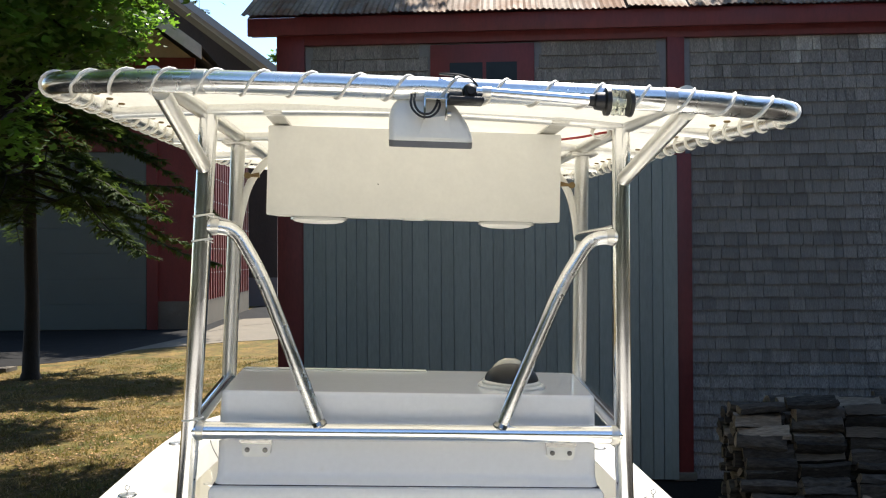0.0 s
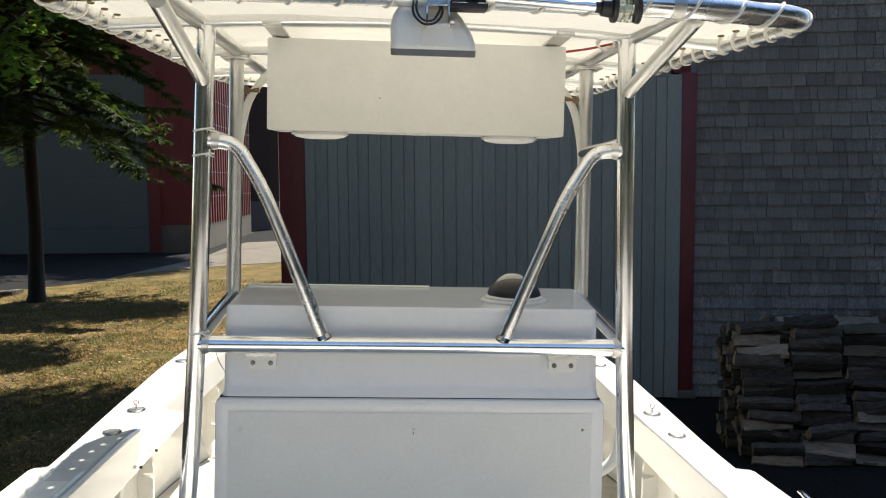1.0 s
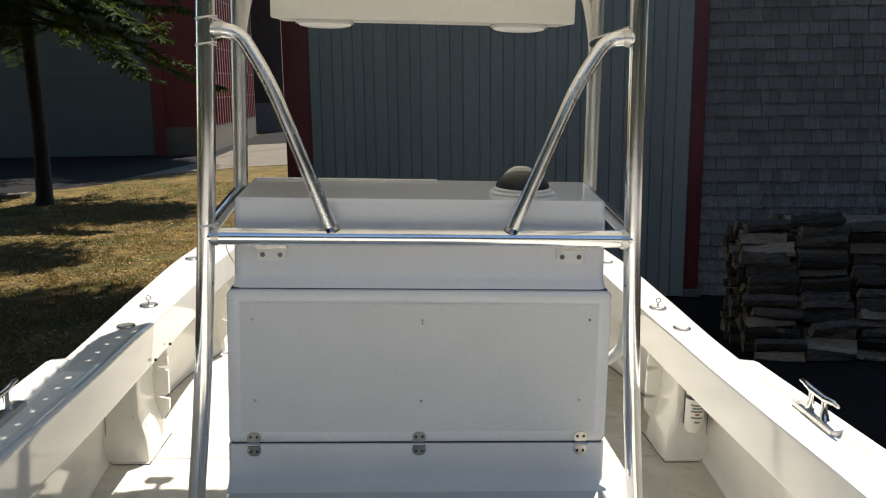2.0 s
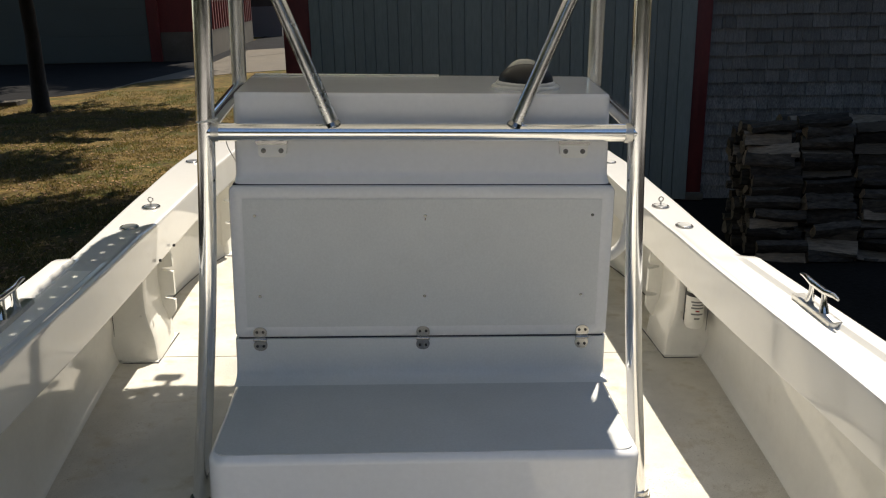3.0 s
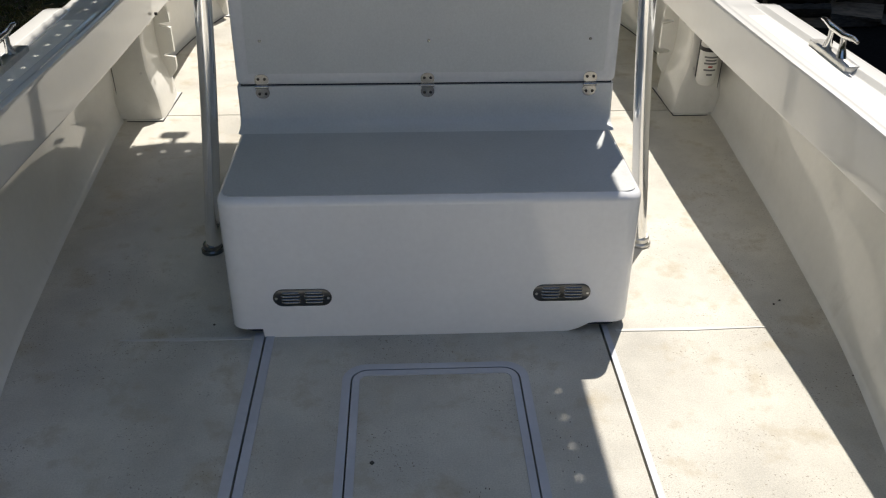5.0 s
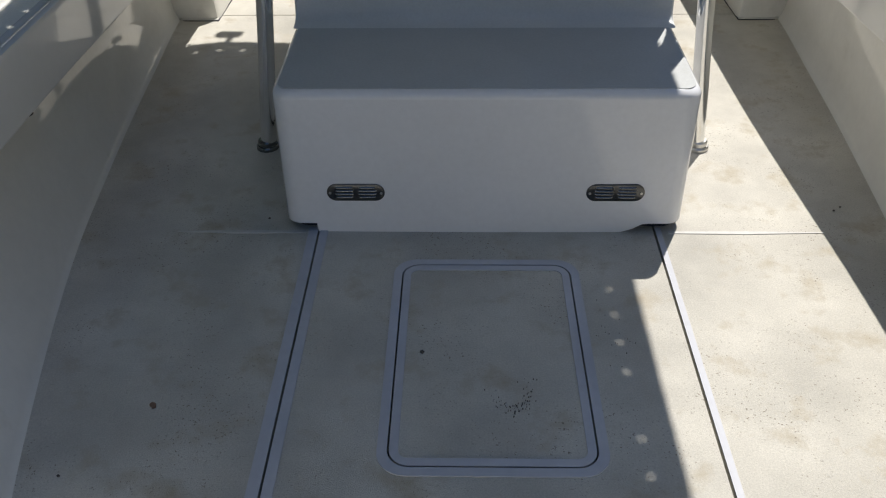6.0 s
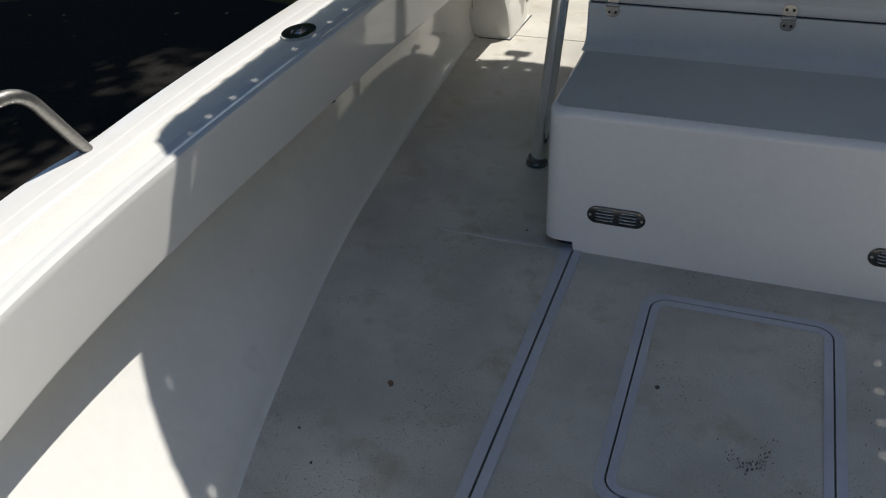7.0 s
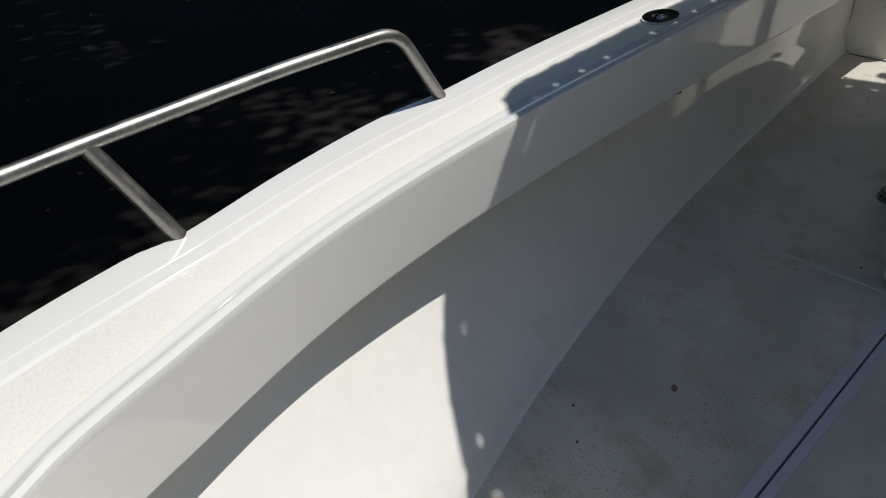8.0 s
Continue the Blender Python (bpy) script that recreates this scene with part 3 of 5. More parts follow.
part("cap_center", disc(rx_, ry_, RIM + 0.017, 0.012, 0.003, 20, bevel=0.001, rx=0.75), STEEL, rod)
part("tube_end", tube([(-1.106, -0.125, 0.408), (-1.110, -0.122, 0.445)], 0.022, 16), BLACK, boat, "black lower end of the rod holder tube")
# grab rail on the port quarter
line = bend([(-1.238, -0.838, 0.609), (-1.245, -0.937, 0.774), (-1.252, -1.20, 0.781), (-1.248, -1.53, 0.784), (-1.225, -1.80, 0.792), (-1.16, -2.10, 0.792), (-1.10, -2.28, 0.76), (-1.03, -2.33, 0.612)], 0.05)
rail = part("grab_rail", tube(line, 0.0128, 14), RAILSTEEL, boat, "weathered steel grab rail on the quarter")
part("stanchion", tube([(-1.194, -1.478, 0.607), (-1.246, -1.560, 0.782)], 0.0138, 12), RAILSTEEL, rail)

# side lockers moulded to the cockpit sides
for s in (-1, 1):
    lk = thing("side_locker", (s * 1.17, 1.6, 0), "cream moulded rod locker on the cockpit side" if s < 0 else "cream moulded rod locker with an extinguisher behind it", "locker", "side lockers")
    rows = []
    for z, xin, ya in ((0.0, 1.066, 1.462), (0.03, 1.068, 1.464), (0.09, 1.074, 1.468), (0.13, 1.083, 1.471), (0.17, 1.096, 1.473), (0.21, 1.104, 1.475), (0.30, 1.108, 1.479), (0.445, 1.102, 1.485)):
        ring_pts = [(1.26, ya), (1.20, ya), (xin + 0.03, ya), (xin + 0.008, ya + 0.008), (xin, ya + 0.03), (xin - 0.002, ya + 0.14), (xin + 0.004, 1.735), (xin + 0.02, 1.745), (1.26, 1.745)]
        rows.append([(s * x, y, z) for x, y in ring_pts])
    part("body", grid(rows, True, caps=True), LINER, lk, crisp=True)
    part("base_flange", slab([(s * 1.262, 1.455), (s * 1.07, 1.455), (s * 1.062, 1.77), (s * 1.262, 1.77)], 0.0, 0.006), LINER, lk)
    part("seam", slab([(s * 1.262, 1.450), (s * 1.066, 1.450), (s * 1.058, 1.775), (s * 1.262, 1.775)], -0.001, 0.0022), DARKGAP, lk)
    # notched rod board along its inboard edge
    zs = spread(0.05, 0.44, 80)
    prof = []
    for z in zs:
        notch = sum(0.045 * (1 - smooth((abs(z - c) - 0.006) / 0.006)) for c in (0.20, 0.33))
        prof.append((0.055 * smooth((z - 0.05) / 0.10) * (1 - 0.4 * smooth((z - 0.36) / 0.1)) - notch, z))
    rows = [[(s * (1.10 - max(0.0, d)), 1.70, z), (s * (1.10 - max(0.0, d)), 1.722, z), (s * 1.11, 1.722, z), (s * 1.11, 1.70, z)] for d, z in prof]
    part("rod_board", grid(rows, True, caps=True), LINER, lk)
    for z in (0.20, 0.42):
        part("screw", disc(s * 1.13, 1.476, z, 0.005, 0.004, 8, axis="y"), DULLALU, lk)
    part("screw", disc(s * 1.225, 1.458, 0.006, 0.007, 0.004, 8), DULLALU, lk)
    for y in (1.457, 1.668):
        part("screw", tube([(s * (INNER(y) - 0.004), y, 0.447), (s * (INNER(y) + 0.006), y, 0.447)], 0.006, 10), BLACK, lk)
    part("edge_seam", tube([(s * 1.240, 1.467, 0.004), (s * 1.243, 1.473, 0.16), (s * 1.250, 1.484, 0.435)], 0.0016, 6), DARKGAP, lk)
    # a second locker with its notched board, further forward
    fw = thing("side_locker", (s * 1.13, 3.0, 0), "cream moulded rod locker on the forward cockpit side", "locker", "side lockers")
    rows = []
    for z, xin in ((0.0, 1.050), (0.10, 1.056), (0.20, 1.070), (0.44, 1.070)):
        rows.append([(s * x, y, z) for x, y in ((1.15, 2.945), (xin + 0.012, 2.945), (xin + 0.003, 2.950), (xin, 2.965), (xin, 3.14), (1.15, 3.14))])
    part("body", grid(rows, True, caps=True), LINER, fw)
    rows = [[(s * (1.072 - max(0.0, d)), 2.936, z), (s * (1.072 - max(0.0, d)), 2.950, z), (s * 1.085, 2.950, z), (s * 1.085, 2.936, z)] for d, z in prof]
    part("rod_board", grid(rows, True, caps=True), LINER, fw)
    part("base_flange", slab([(s * 1.15, 2.925), (s * 1.03, 2.925), (s * 1.022, 3.15), (s * 1.15, 3.15)], 0.0, 0.006), LINER, fw)
    part("seam", slab([(s * 1.15, 2.920), (s * 1.026, 2.920), (s * 1.018, 3.155), (s * 1.15, 3.155)], -0.001, 0.0024), DARKGAP, fw)
    seam_ = [(s * (FLOOR(y) - 0.016), y, 0.0045) for y in spread(1.775, 2.92, 16)]
    part("deck_seam", tube(seam_, 0.0024, 6), DARKGAP, boat)

# fire extinguisher behind the starboard locker
ex = thing("fire_extinguisher", (1.165, 1.41, 0.15), "small white extinguisher with printed label and dark strap", "extinguisher")
cyl = [(0.0, 0.155), (0.030, 0.157), (0.038, 0.17), (0.038, 0.33), (0.030, 0.352), (0.014, 0.362), (0.012, 0.385), (0.0, 0.386)]
rows = [[(1.165 + r * math.cos(6.283 * k / 20), 1.418 + r * math.sin(6.283 * k / 20), z) for k in range(20)] for r, z in cyl[1:-1]]
part("bottle", grid(rows, True, caps=True), WHITEPL, ex)
part("strap", disc(1.165, 1.418, 0.300, 0.0395, 0.016, 24), BLACK, ex)
part("bracket", box(1.135, 1.195, 1.452, 1.466, 0.17, 0.36, 0.003), BLACK, ex)
part("valve", box(1.150, 1.180, 1.395, 1.435, 0.385, 0.405, 0.004), BLACK, ex)
lab = part("label", grid([[(1.165 + 0.0388 * math.cos(a), 1.418 + 0.0388 * math.sin(a), z) for a in spread(-2.6, -0.55, 10)] for z in (0.19, 0.285)]), WHITEPL, ex)
for z, w, m in ((0.275, 0.75, GREYTRIM), (0.262, 0.6, GREYTRIM), (0.249, 0.7, GREYTRIM), (0.236, 0.22, REDTAG), (0.222, 0.65, GREYTRIM), (0.203, 0.3, GREYTRIM)):
    part("print_bar", grid([[(1.165 + 0.0394 * math.cos(a), 1.418 + 0.0394 * math.sin(a), q) for a in spread(-1.6 - w, -1.6 + w, 8)] for q in (z, z + 0.007)]), m, lab)

# ---- console with its aft seat ----
console = thing("center_console", (0, 0.5, 0), "white fibreglass helm console with a built-in aft seat", "console")


# seat box: rounded upright corners, soft top edge, its middle reaching down to the deck
def seat_outline(z):
    d = 0.0
    if z > 0.392:
        d = 0.022 * (1 - math.sqrt(max(0.0, 1 - ((z - 0.392) / 0.022) ** 2)))
    y0 = -0.017 + d - 0.03 * (0.4 - z)
    out = rounded(-0.541 + d, 0.535 - d, y0, 0.60, 0.045, 7)
    return out[:24] + [(-0.456, y0), (-0.4535, y0), (-0.25, y0 - 0.003 * (0.4 - z)), (0.0, y0 - 0.006 * (0.4 - z)), (0.25, y0 - 0.003 * (0.4 - z)), (0.37, y0), (0.40, y0), (0.425, y0), (0.44, y0), (0.456, y0)] + out[24:]


rows = []
for z in (0.0, 0.006, 0.03, 0.2, 0.392, 0.399, 0.405, 0.410, 0.413, 0.414):
    rows.append([(x, y, z if z > 0.02 else z + (0.028 - 0.8 * z) * (1 if y > 0.1 or x < -0.455 else smooth((x - 0.375) / 0.06))) for x, y in seat_outline(z)])
bm = grid(rows, True)
bm.faces.new([v for v in bm.verts][-len(rows[0]):])
part("seat_box", bm, SEATGEL, console, "white moulded seat box", crisp=True)
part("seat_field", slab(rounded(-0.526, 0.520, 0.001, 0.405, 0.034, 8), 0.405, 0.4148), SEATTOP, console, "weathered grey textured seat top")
# dark slab under the raised seat box: the gap's shade put into colour
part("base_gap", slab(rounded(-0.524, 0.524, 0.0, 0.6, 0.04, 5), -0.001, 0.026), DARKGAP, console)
# riser behind the seat with a cove at its foot
rows = []
prof = [(0.375, 0.4145), (0.402, 0.4165), (0.418, 0.421), (0.428, 0.430), (0.4345, 0.446), (0.438, 0.47), (0.441, 0.5328), (0.47, 0.5330), (0.47, 0.39)]
for x in (-0.541, -0.535, 0.0, 0.532, 0.538):
    inset = 0.006 if abs(x) > 0.536 else 0.0
    rows.append([(x, y + inset, z) for y, z in prof])
part("seat_riser", grid(rows, caps=False), SEATFIELD, console)
part("riser_core", box(-0.532, 0.532, 0.448, 0.9, 0.02, 0.527, 0.01), SEATGEL, console)


# hinged back panel, leaning a little aft, with a raised border
def lean(z):
    return 0.441 - 0.032 * (z - 0.54) / 0.43


def panel_outline(d):
    out = []
    for x, z in rounded(-0.535 + d, 0.535 - d, 0.5352 + d, 0.9925 - d, max(0.004, 0.018 - d), 5):
        out.append((x + (0.006 if x > 0 else -0.006) * (0.76 - z) / 0.225, z))
    return out


rows = []
for d, off in ((0.0, 0.05), (0.0, 0.010), (0.003, 0.004), (0.012, 0.0), (0.034, 0.0), (0.037, 0.0012), (0.06, 0.0012)):
    rows.append([(x, lean(z) + off, z) for x, z in panel_outline(d)])
bm = grid(rows, True)
bm.faces.new([v for v in bm.verts][-len(rows[0]):])
door = part("back_panel", bm, PANELGEL, console, "hinged white back panel with a raised border")
rows = [[(x, lean(z) - 0.0008, z) for x, z in panel_outline(0.036)]]
bm = bmesh.new()
bm.faces.new([bm.verts.new(p) for p in rows[0]])
part("panel_field", bm, SEATFIELD, door)
part("hinge_gap", box(-0.531, 0.531, 0.446, 0.5, 0.5335, 0.5385), DARKGAP, console)
for x, z in ((-0.462, 0.908), (0.004, 0.908), (0.470, 0.910), (-0.462, 0.668), (0.004, 0.666), (0.455, 0.668)):
    part("screw", disc(x, lean(z) + 0.001, z, 0.0044, 0.003, 10, axis="y", bevel=0.001), LOUVERSTEEL, door)
part("rust_weep", box(0.0025, 0.0055, lean(0.9) - 0.0012, lean(0.9), 0.895, 0.902), RUST, door)
for x in (-0.469, 0.0, 0.467):
    hinge = part("hinge", tube([(x - 0.019, 0.434, 0.5345), (x + 0.019, 0.434, 0.5345)], 0.0055, 10), HINGESTEEL, console, "stainless strap hinge")
    for sgn, z0, z1 in ((1, 0.5365, 0.570), (-1, 0.4985, 0.5325)):
        out = rounded(x - 0.0195, x + 0.0195, z0 if sgn > 0 else z0, z1, 0.0165, 6)
        y = 0.4385
        leaf = part("leaf", grid([[(px, y + 0.004, pz) for px, pz in out], [(px, y - 0.0025, pz) for px, pz in out]], True, caps=True), HINGESTEEL, hinge)
        for dx in (-0.009, 0.009):
            part("hinge_screw", disc(x + dx, y - 0.002, (z0 + z1) / 2 + sgn * 0.003, 0.0042, 0.002, 8, axis="y"), BLACK, hinge)

# upper console
rows = []
for z, xa, y0, y1 in ((0.5, 0.50, 0.47, 1.06), (0.985, 0.505, 0.462, 1.05), (0.9955, 0.515, 0.421, 1.05), (0.999, 0.515, 0.422, 1.05), (1.006, 0.514, 0.430, 1.04), (1.016, 0.513, 0.438, 1.035), (1.030, 0.513, 0.444, 1.03), (1.12, 0.513, 0.454, 1.0), (1.225, 0.513, 0.467, 0.955), (1.2305, 0.512, 0.4682, 0.954), (1.2345, 0.509, 0.472, 0.95), (1.2360, 0.504, 0.478, 0.945)):
    out = []
    for x, y in rounded(-xa, xa, y0, y1, 0.022, 5):
        out.append((x * (1 + (0.085 if x > 0 else 0.05) * (y - y0) / (y1 - y0)), y))
    rows.append([(x, y, z) for x, y in out])
part("upper_body", grid(rows, True, caps=True), SEATGEL, console, "white upper console housing", crisp=True)
part("ledge_gap", box(-0.518, 0.518, 0.4215, 0.46, 0.9920, 0.9958), DARKGAP, console)
part("lower_body", box(-0.52, 0.52, 0.5, 1.06, 0.0, 0.6, 0.02), SEATGEL, console)
part("lid_edge", box(-0.525, 0.062, 0.905, 0.935, 1.2345, 1.2410, 0.002), WHITEPL, console)
# vents low on the seat box
for cx in (-0.3435, 0.3435):
    zc, y = 0.1258, -0.0252
    out = rounded(cx - 0.077, cx + 0.077, zc - 0.0262, zc + 0.0262, 0.026, 7)
    mid = rounded(cx - 0.0735, cx + 0.0735, zc - 0.0225, zc + 0.0225, 0.0222, 7)
    vent = part("louver_vent", grid([[(x, y + 0.012, z) for x, z in out], [(x, y - 0.002, z) for x, z in out], [(x, y - 0.0042, z) for x, z in mid]], True, caps=True), VENTPLATE, console, "stainless louvred vent")
    for c2 in (cx - 0.0305, cx + 0.0305):
        for k in range(4):
            z = zc - 0.0150 + 0.0097 * k
            half = 0.0235 if k in (1, 2) else 0.0215
            hole = rounded(c2 - half, c2 + half, z - 0.0026, z + 0.0026, 0.0025, 4)
            part("vent_slot", grid([[(x, y - 0.0030, q) for x, q in hole], [(x, y - 0.0046, q) for x, q in hole]], True, caps=True), BLACK, vent)
            # a pressed hood over the slot, proud of the plate and closed at both ends
            rows = []
            for t in (-1.0, -0.94, -0.8, 0.8, 0.94, 1.0):
                d = 0.0040 * (1 - abs(t) ** 12)
                rows.append([(c2 + t * (half + 0.002), y - 0.0042, z + 0.0056), (c2 + t * (half + 0.002), y - 0.0042 - 0.55 * d, z + 0.0046), (c2 + t * (half + 0.002), y - 0.0042 - d, z + 0.0024), (c2 + t * (half + 0.002), y - 0.0042 - d, z + 0.0014)])
            part("louver", grid(rows), LOUVERSTEEL, vent)
    for dx in (-0.0680, 0.0680):
        part("screw", disc(cx + dx, y - 0.004, zc, 0.0036, 0.002, 10, axis="y"), DULLALU, vent)
# brackets that hold the rail to the console
for cx in (-0.4085, 0.4115):
    out = [(cx - 0.0385, 1.104), (cx - 0.0375, 1.076), (cx - 0.031, 1.0685), (cx + 0.031, 1.0685), (cx + 0.0375, 1.076), (cx + 0.0385, 1.104)]
    br = part("rail_bracket", grid([[(x, 0.455, z) for x, z in out], [(x, 0.433, z) for x, z in out], [(x * 0.995 + cx * 0.005, 0.430, z - 0.001) for x, z in out]], True, caps=True), WHITEPL, console, "white-painted rail bracket with two bolts")
    out = [(cx - 0.050, 1.120), (cx - 0.040, 1.1035), (cx + 0.040, 1.1035), (cx + 0.041, 1.120)]
    part("tab", grid([[(x, 0.446, z) for x, z in out], [(x, 0.424, z) for x, z in out]], True, caps=True), VENTSTEEL, br)
    for dx in (-0.0235, 0.0235):
        bm = disc(cx + dx, 0.4300, 1.0855, 0.0068, 0.002, 14, axis="y")
        disc(cx + dx, 0.4280, 1.0855, 0.0050, 0.004, 6, bm, axis="y")
        part("bolt", bm, VENTPLATE, br)
# steering compass on the dash
cx, cy, cz = 0.298, 0.62, 1.2355
comp = thing("compass", (cx, cy, cz), "black-hooded compass on a white round base", "compass")
bm = disc(cx, cy, cz, 0.098, 0.010, 36, bevel=0.004)
disc(cx, cy, cz + 0.009, 0.086, 0.012, 36, bm, bevel=0.005)
part("base_ring", bm, WHITEPL, comp)
rows = []
for k in range(9):
    a = radians(90 * k / 9)
    rows.append([(cx + 0.079 * math.cos(a) * math.cos(t), cy - 0.004 + 0.079 * math.cos(a) * math.sin(t), cz + 0.018 + 0.050 * math.sin(a) ** 0.9) for t in (6.283 * j / 28 for j in range(28))])
part("hood", grid(rows, True, caps=True), BLACK, comp, "matt black hood")
rows = []
for k in range(8):
    a = radians(88 * k / 8)
    rows.append([(cx + 0.002 + 0.062 * math.cos(a) * math.cos(t), cy + 0.045 + 0.05 * math.cos(a) * math.sin(t), cz + 0.018 + 0.062 * math.sin(a)) for t in (6.283 * j / 24 for j in range(24))])
part("dome", grid(rows, True, caps=True), DOMEGLASS, comp, "pale clear dome")
# white rail from the console's side up to the side rail of the T-top
bm = tube(bend([(0.500, 0.585, 0.722), (0.568, 0.580, 0.733), (0.612, 0.578, 0.775), (0.624, 0.578, 0.86), (0.632, 0.578, 1.02), (0.620, 0.580, 1.11), (0.586, 0.582, 1.157)], 0.05), 0.0165, 14)
part("side_grab_rail", bm, WHITEPL, console, "white curved rail on the console side")

# ---- T-top ----
R_ = 0.0242
ttop = thing("t_top", (0, 0.75, 0), "polished aluminium T-top frame with laced white canvas", "boat canopy")


def roof_z(y):
    return 1.950 + 0.047 * (min(y, 0.5) + 0.14) + 0.028 * max(0.0, y - 0.5)


for s in (-1, 1):
    line = bend([(s * 0.672, 0.424, 0.012), (s * 0.605, 0.416, 0.62), (s * 0.573, 0.42, 1.25), (s * 0.556, 0.425, 1.972)], 0.35, 8)
    leg = part("leg", tube(line, R_, 18), ALU, ttop, "polished aft leg")
    bm = disc(s * 0.675, 0.424, 0.001, 0.036, 0.012, 12, bevel=0.004)
    disc(s * 0.675, 0.424, 0.011, 0.029, 0.020, 20, bm, bevel=0.004)
    # the port foot's shade is put into a darker metal
    part("foot_flange", bm, LOUVERSTEEL if s < 0 else DULLALU, leg)
    line = bend([(s * 0.63, 1.10, 0.012), (s * 0.602, 1.06, 0.9), (s * 0.588, 1.05, 1.98)], 0.3, 6)
    leg2 = part("leg", tube(line, R_, 18), SATINALU, ttop, "satin forward leg")
    part("foot_flange", disc(s * 0.632, 1.10, 0.003, 0.043, 0.009, 24, bevel=0.003), DULLALU, leg2)
    part("top_pad", box(s * 0.588 - 0.045, s * 0.588 + 0.045, 1.0, 1.1, 1.972, 1.982, 0.003), DULLALU, leg2)
    part("side_rail", tube([(s * 0.577, 0.42, 1.150), (s * 0.597, 1.055, 1.185)], R_ * 0.92, 16), ALU, ttop)
    part("leg_tie", tube([(s * 0.556, 0.42, 1.692), (s * 0.590, 1.05, 1.690)], R_ * 0.92, 16), ALU, ttop)
    arch = bend([(s * 0.548, 0.42, 1.676), (s * 0.478, 0.42, 1.672), (s * 0.405, 0.42, 1.552), (s * 0.242, 0.42, 1.152)], 0.10, 9)
    brace = part("brace", tube(arch, 0.0185, 16), HOOPALU, ttop, "bent polished brace down to the rail")
    part("weld", tube([(s * 0.2475, 0.42, 1.1655), (s * 0.2435, 0.42, 1.1555)], [0.0195, 0.024], 16), HINGESTEEL, brace)
    strut = [(s * 0.553, -0.085 - 0.026 * s, 1.936 - 0.006 * s), (s * 0.562, 0.405, 1.835)]
    part("strut", tube(strut, 0.0195, 14), SATINALU, ttop)
    fwd = bend([(s * 0.588, 1.05, 1.60), (s * 0.575, 1.05, 1.74), (s * 0.545, 1.05, 1.86), (s * 0.47, 1.06, 1.95), (s * 0.36, 1.08, 1.99)], 0.08, 6)
    part("corner_brace", tube(fwd, 0.013, 12), WHITEPL, ttop, "white curved corner brace")
    bm = disc(s * 0.548, 1.022, 1.868, 0.011, 0.014, 12, axis="y")
    tube([(s * 0.545, 1.014, 1.868), (s * 0.530, 1.012, 1.869), (s * 0.508, 1.012, 1.871)], [0.004, 0.006, 0.009], 8, bm)
    part("thumb_screw", bm, BRASS, ttop, "small brass wing screw")
    part("long_tube", tube([(s * 0.57, -0.06, 1.975), (s * 0.585, 1.0, 2.0), (s * 0.585, 2.30, 2.02)], R_ * 0.9, 14), SATINALU, ttop)
    part("strap", box(s * 0.385 - 0.024, s * 0.385 + 0.024, 0.40, 1.2, 1.978, 1.986, 0.002), DULLALU, ttop)
rail_bm = tube([(-0.574, 0.42, 1.137), (0.580, 0.42, 1.139)], R_, 20)
part("cross_rail", rail_bm, ALU, ttop, "polished cross rail behind the console")
for s in (-1, 1):
    for z in (1.138, 1.676):
        x = s * (0.577 if z < 1.5 else 0.553)
        rows = [[(x + s * -0.030 + s * d, 0.42 + rr * math.cos(6.283 * k / 16), z + rr * math.sin(6.283 * k / 16)) for k in range(16)] for d, rr in ((-0.004, 0.0245 if z < 1.5 else 0.019), (0.006, 0.0275 if z < 1.5 else 0.022), (0.016, 0.028 if z < 1.5 else 0.023))]
        part("weld", grid(rows, True), DULLALU, ttop)
for y, arch_h in ((0.42, 0.035), (1.05, 0.03), (1.70, 0.03)):
    pts = [(x, y, roof_z(y) - 0.012 + arch_h * (1 - (x / 0.83) ** 2)) for x in spread(-0.80, 0.80, 17)]
    part("cross_tube", tube(pts, 0.0165, 14), SATINALU, ttop)

# hoop round the canopy
FRONT = 2.30
MID = -0.006


def aft_y(x):
    return -0.150 + 0.030 * (abs(x) / 0.70) ** 2 + 0.055 * (abs(x) / 0.70) ** 6


half = [(x, aft_y(x)) for x in spread(0.0, 0.70, 15)]
half += [(0.704 + 0.118 * math.sin(a), 0.048 - 0.113 * math.cos(a)) for a in spread(0.2, 1.45, 8)]
half += [(0.822, y) for y in spread(0.11, FRONT - 0.36, 24)]
half += [(0.472 + 0.35 * math.cos(a), FRONT - 0.35 + 0.35 * math.sin(a)) for a in spread(0.08, 1.52, 12)]
half += [(x, FRONT) for x in spread(0.42, 0.0, 6)]
loop = [(MID + x, y - 0.05 * x) for x, y in half] + [(MID - x, y + 0.05 * x) for x, y in reversed(half[1:-1])]
HOOP = [Vector((x, y, roof_z(y) - 0.010 * x)) for x, y in loop]
part("hoop", tube(HOOP, R_, 20, closed=True), HOOPALU, ttop, "polished tube hoop round the canopy")
def on_hoop(x):
    y = aft_y(x - MID) - 0.05 * (x - MID)
    return Vector((x, y, roof_z(y) - 0.010 * x))


for x in (-0.46, 0.497):
    part("joint_band", tube([on_hoop(x - 0.013), on_hoop(x + 0.013)], R_ + 0.0012, 20), DULLALU, ttop)


# canvas: a cambered sheet whose laced edge leaves small gaps beside the hoop
def inset(d):
    out, n = [], len(HOOP)
    for i, p in enumerate(HOOP):
        t = (HOOP[(i + 1) % n] - HOOP[i - 1]).normalized()
        out.append(p + Vector((-t.y, t.x, 0)) * d)
    return out


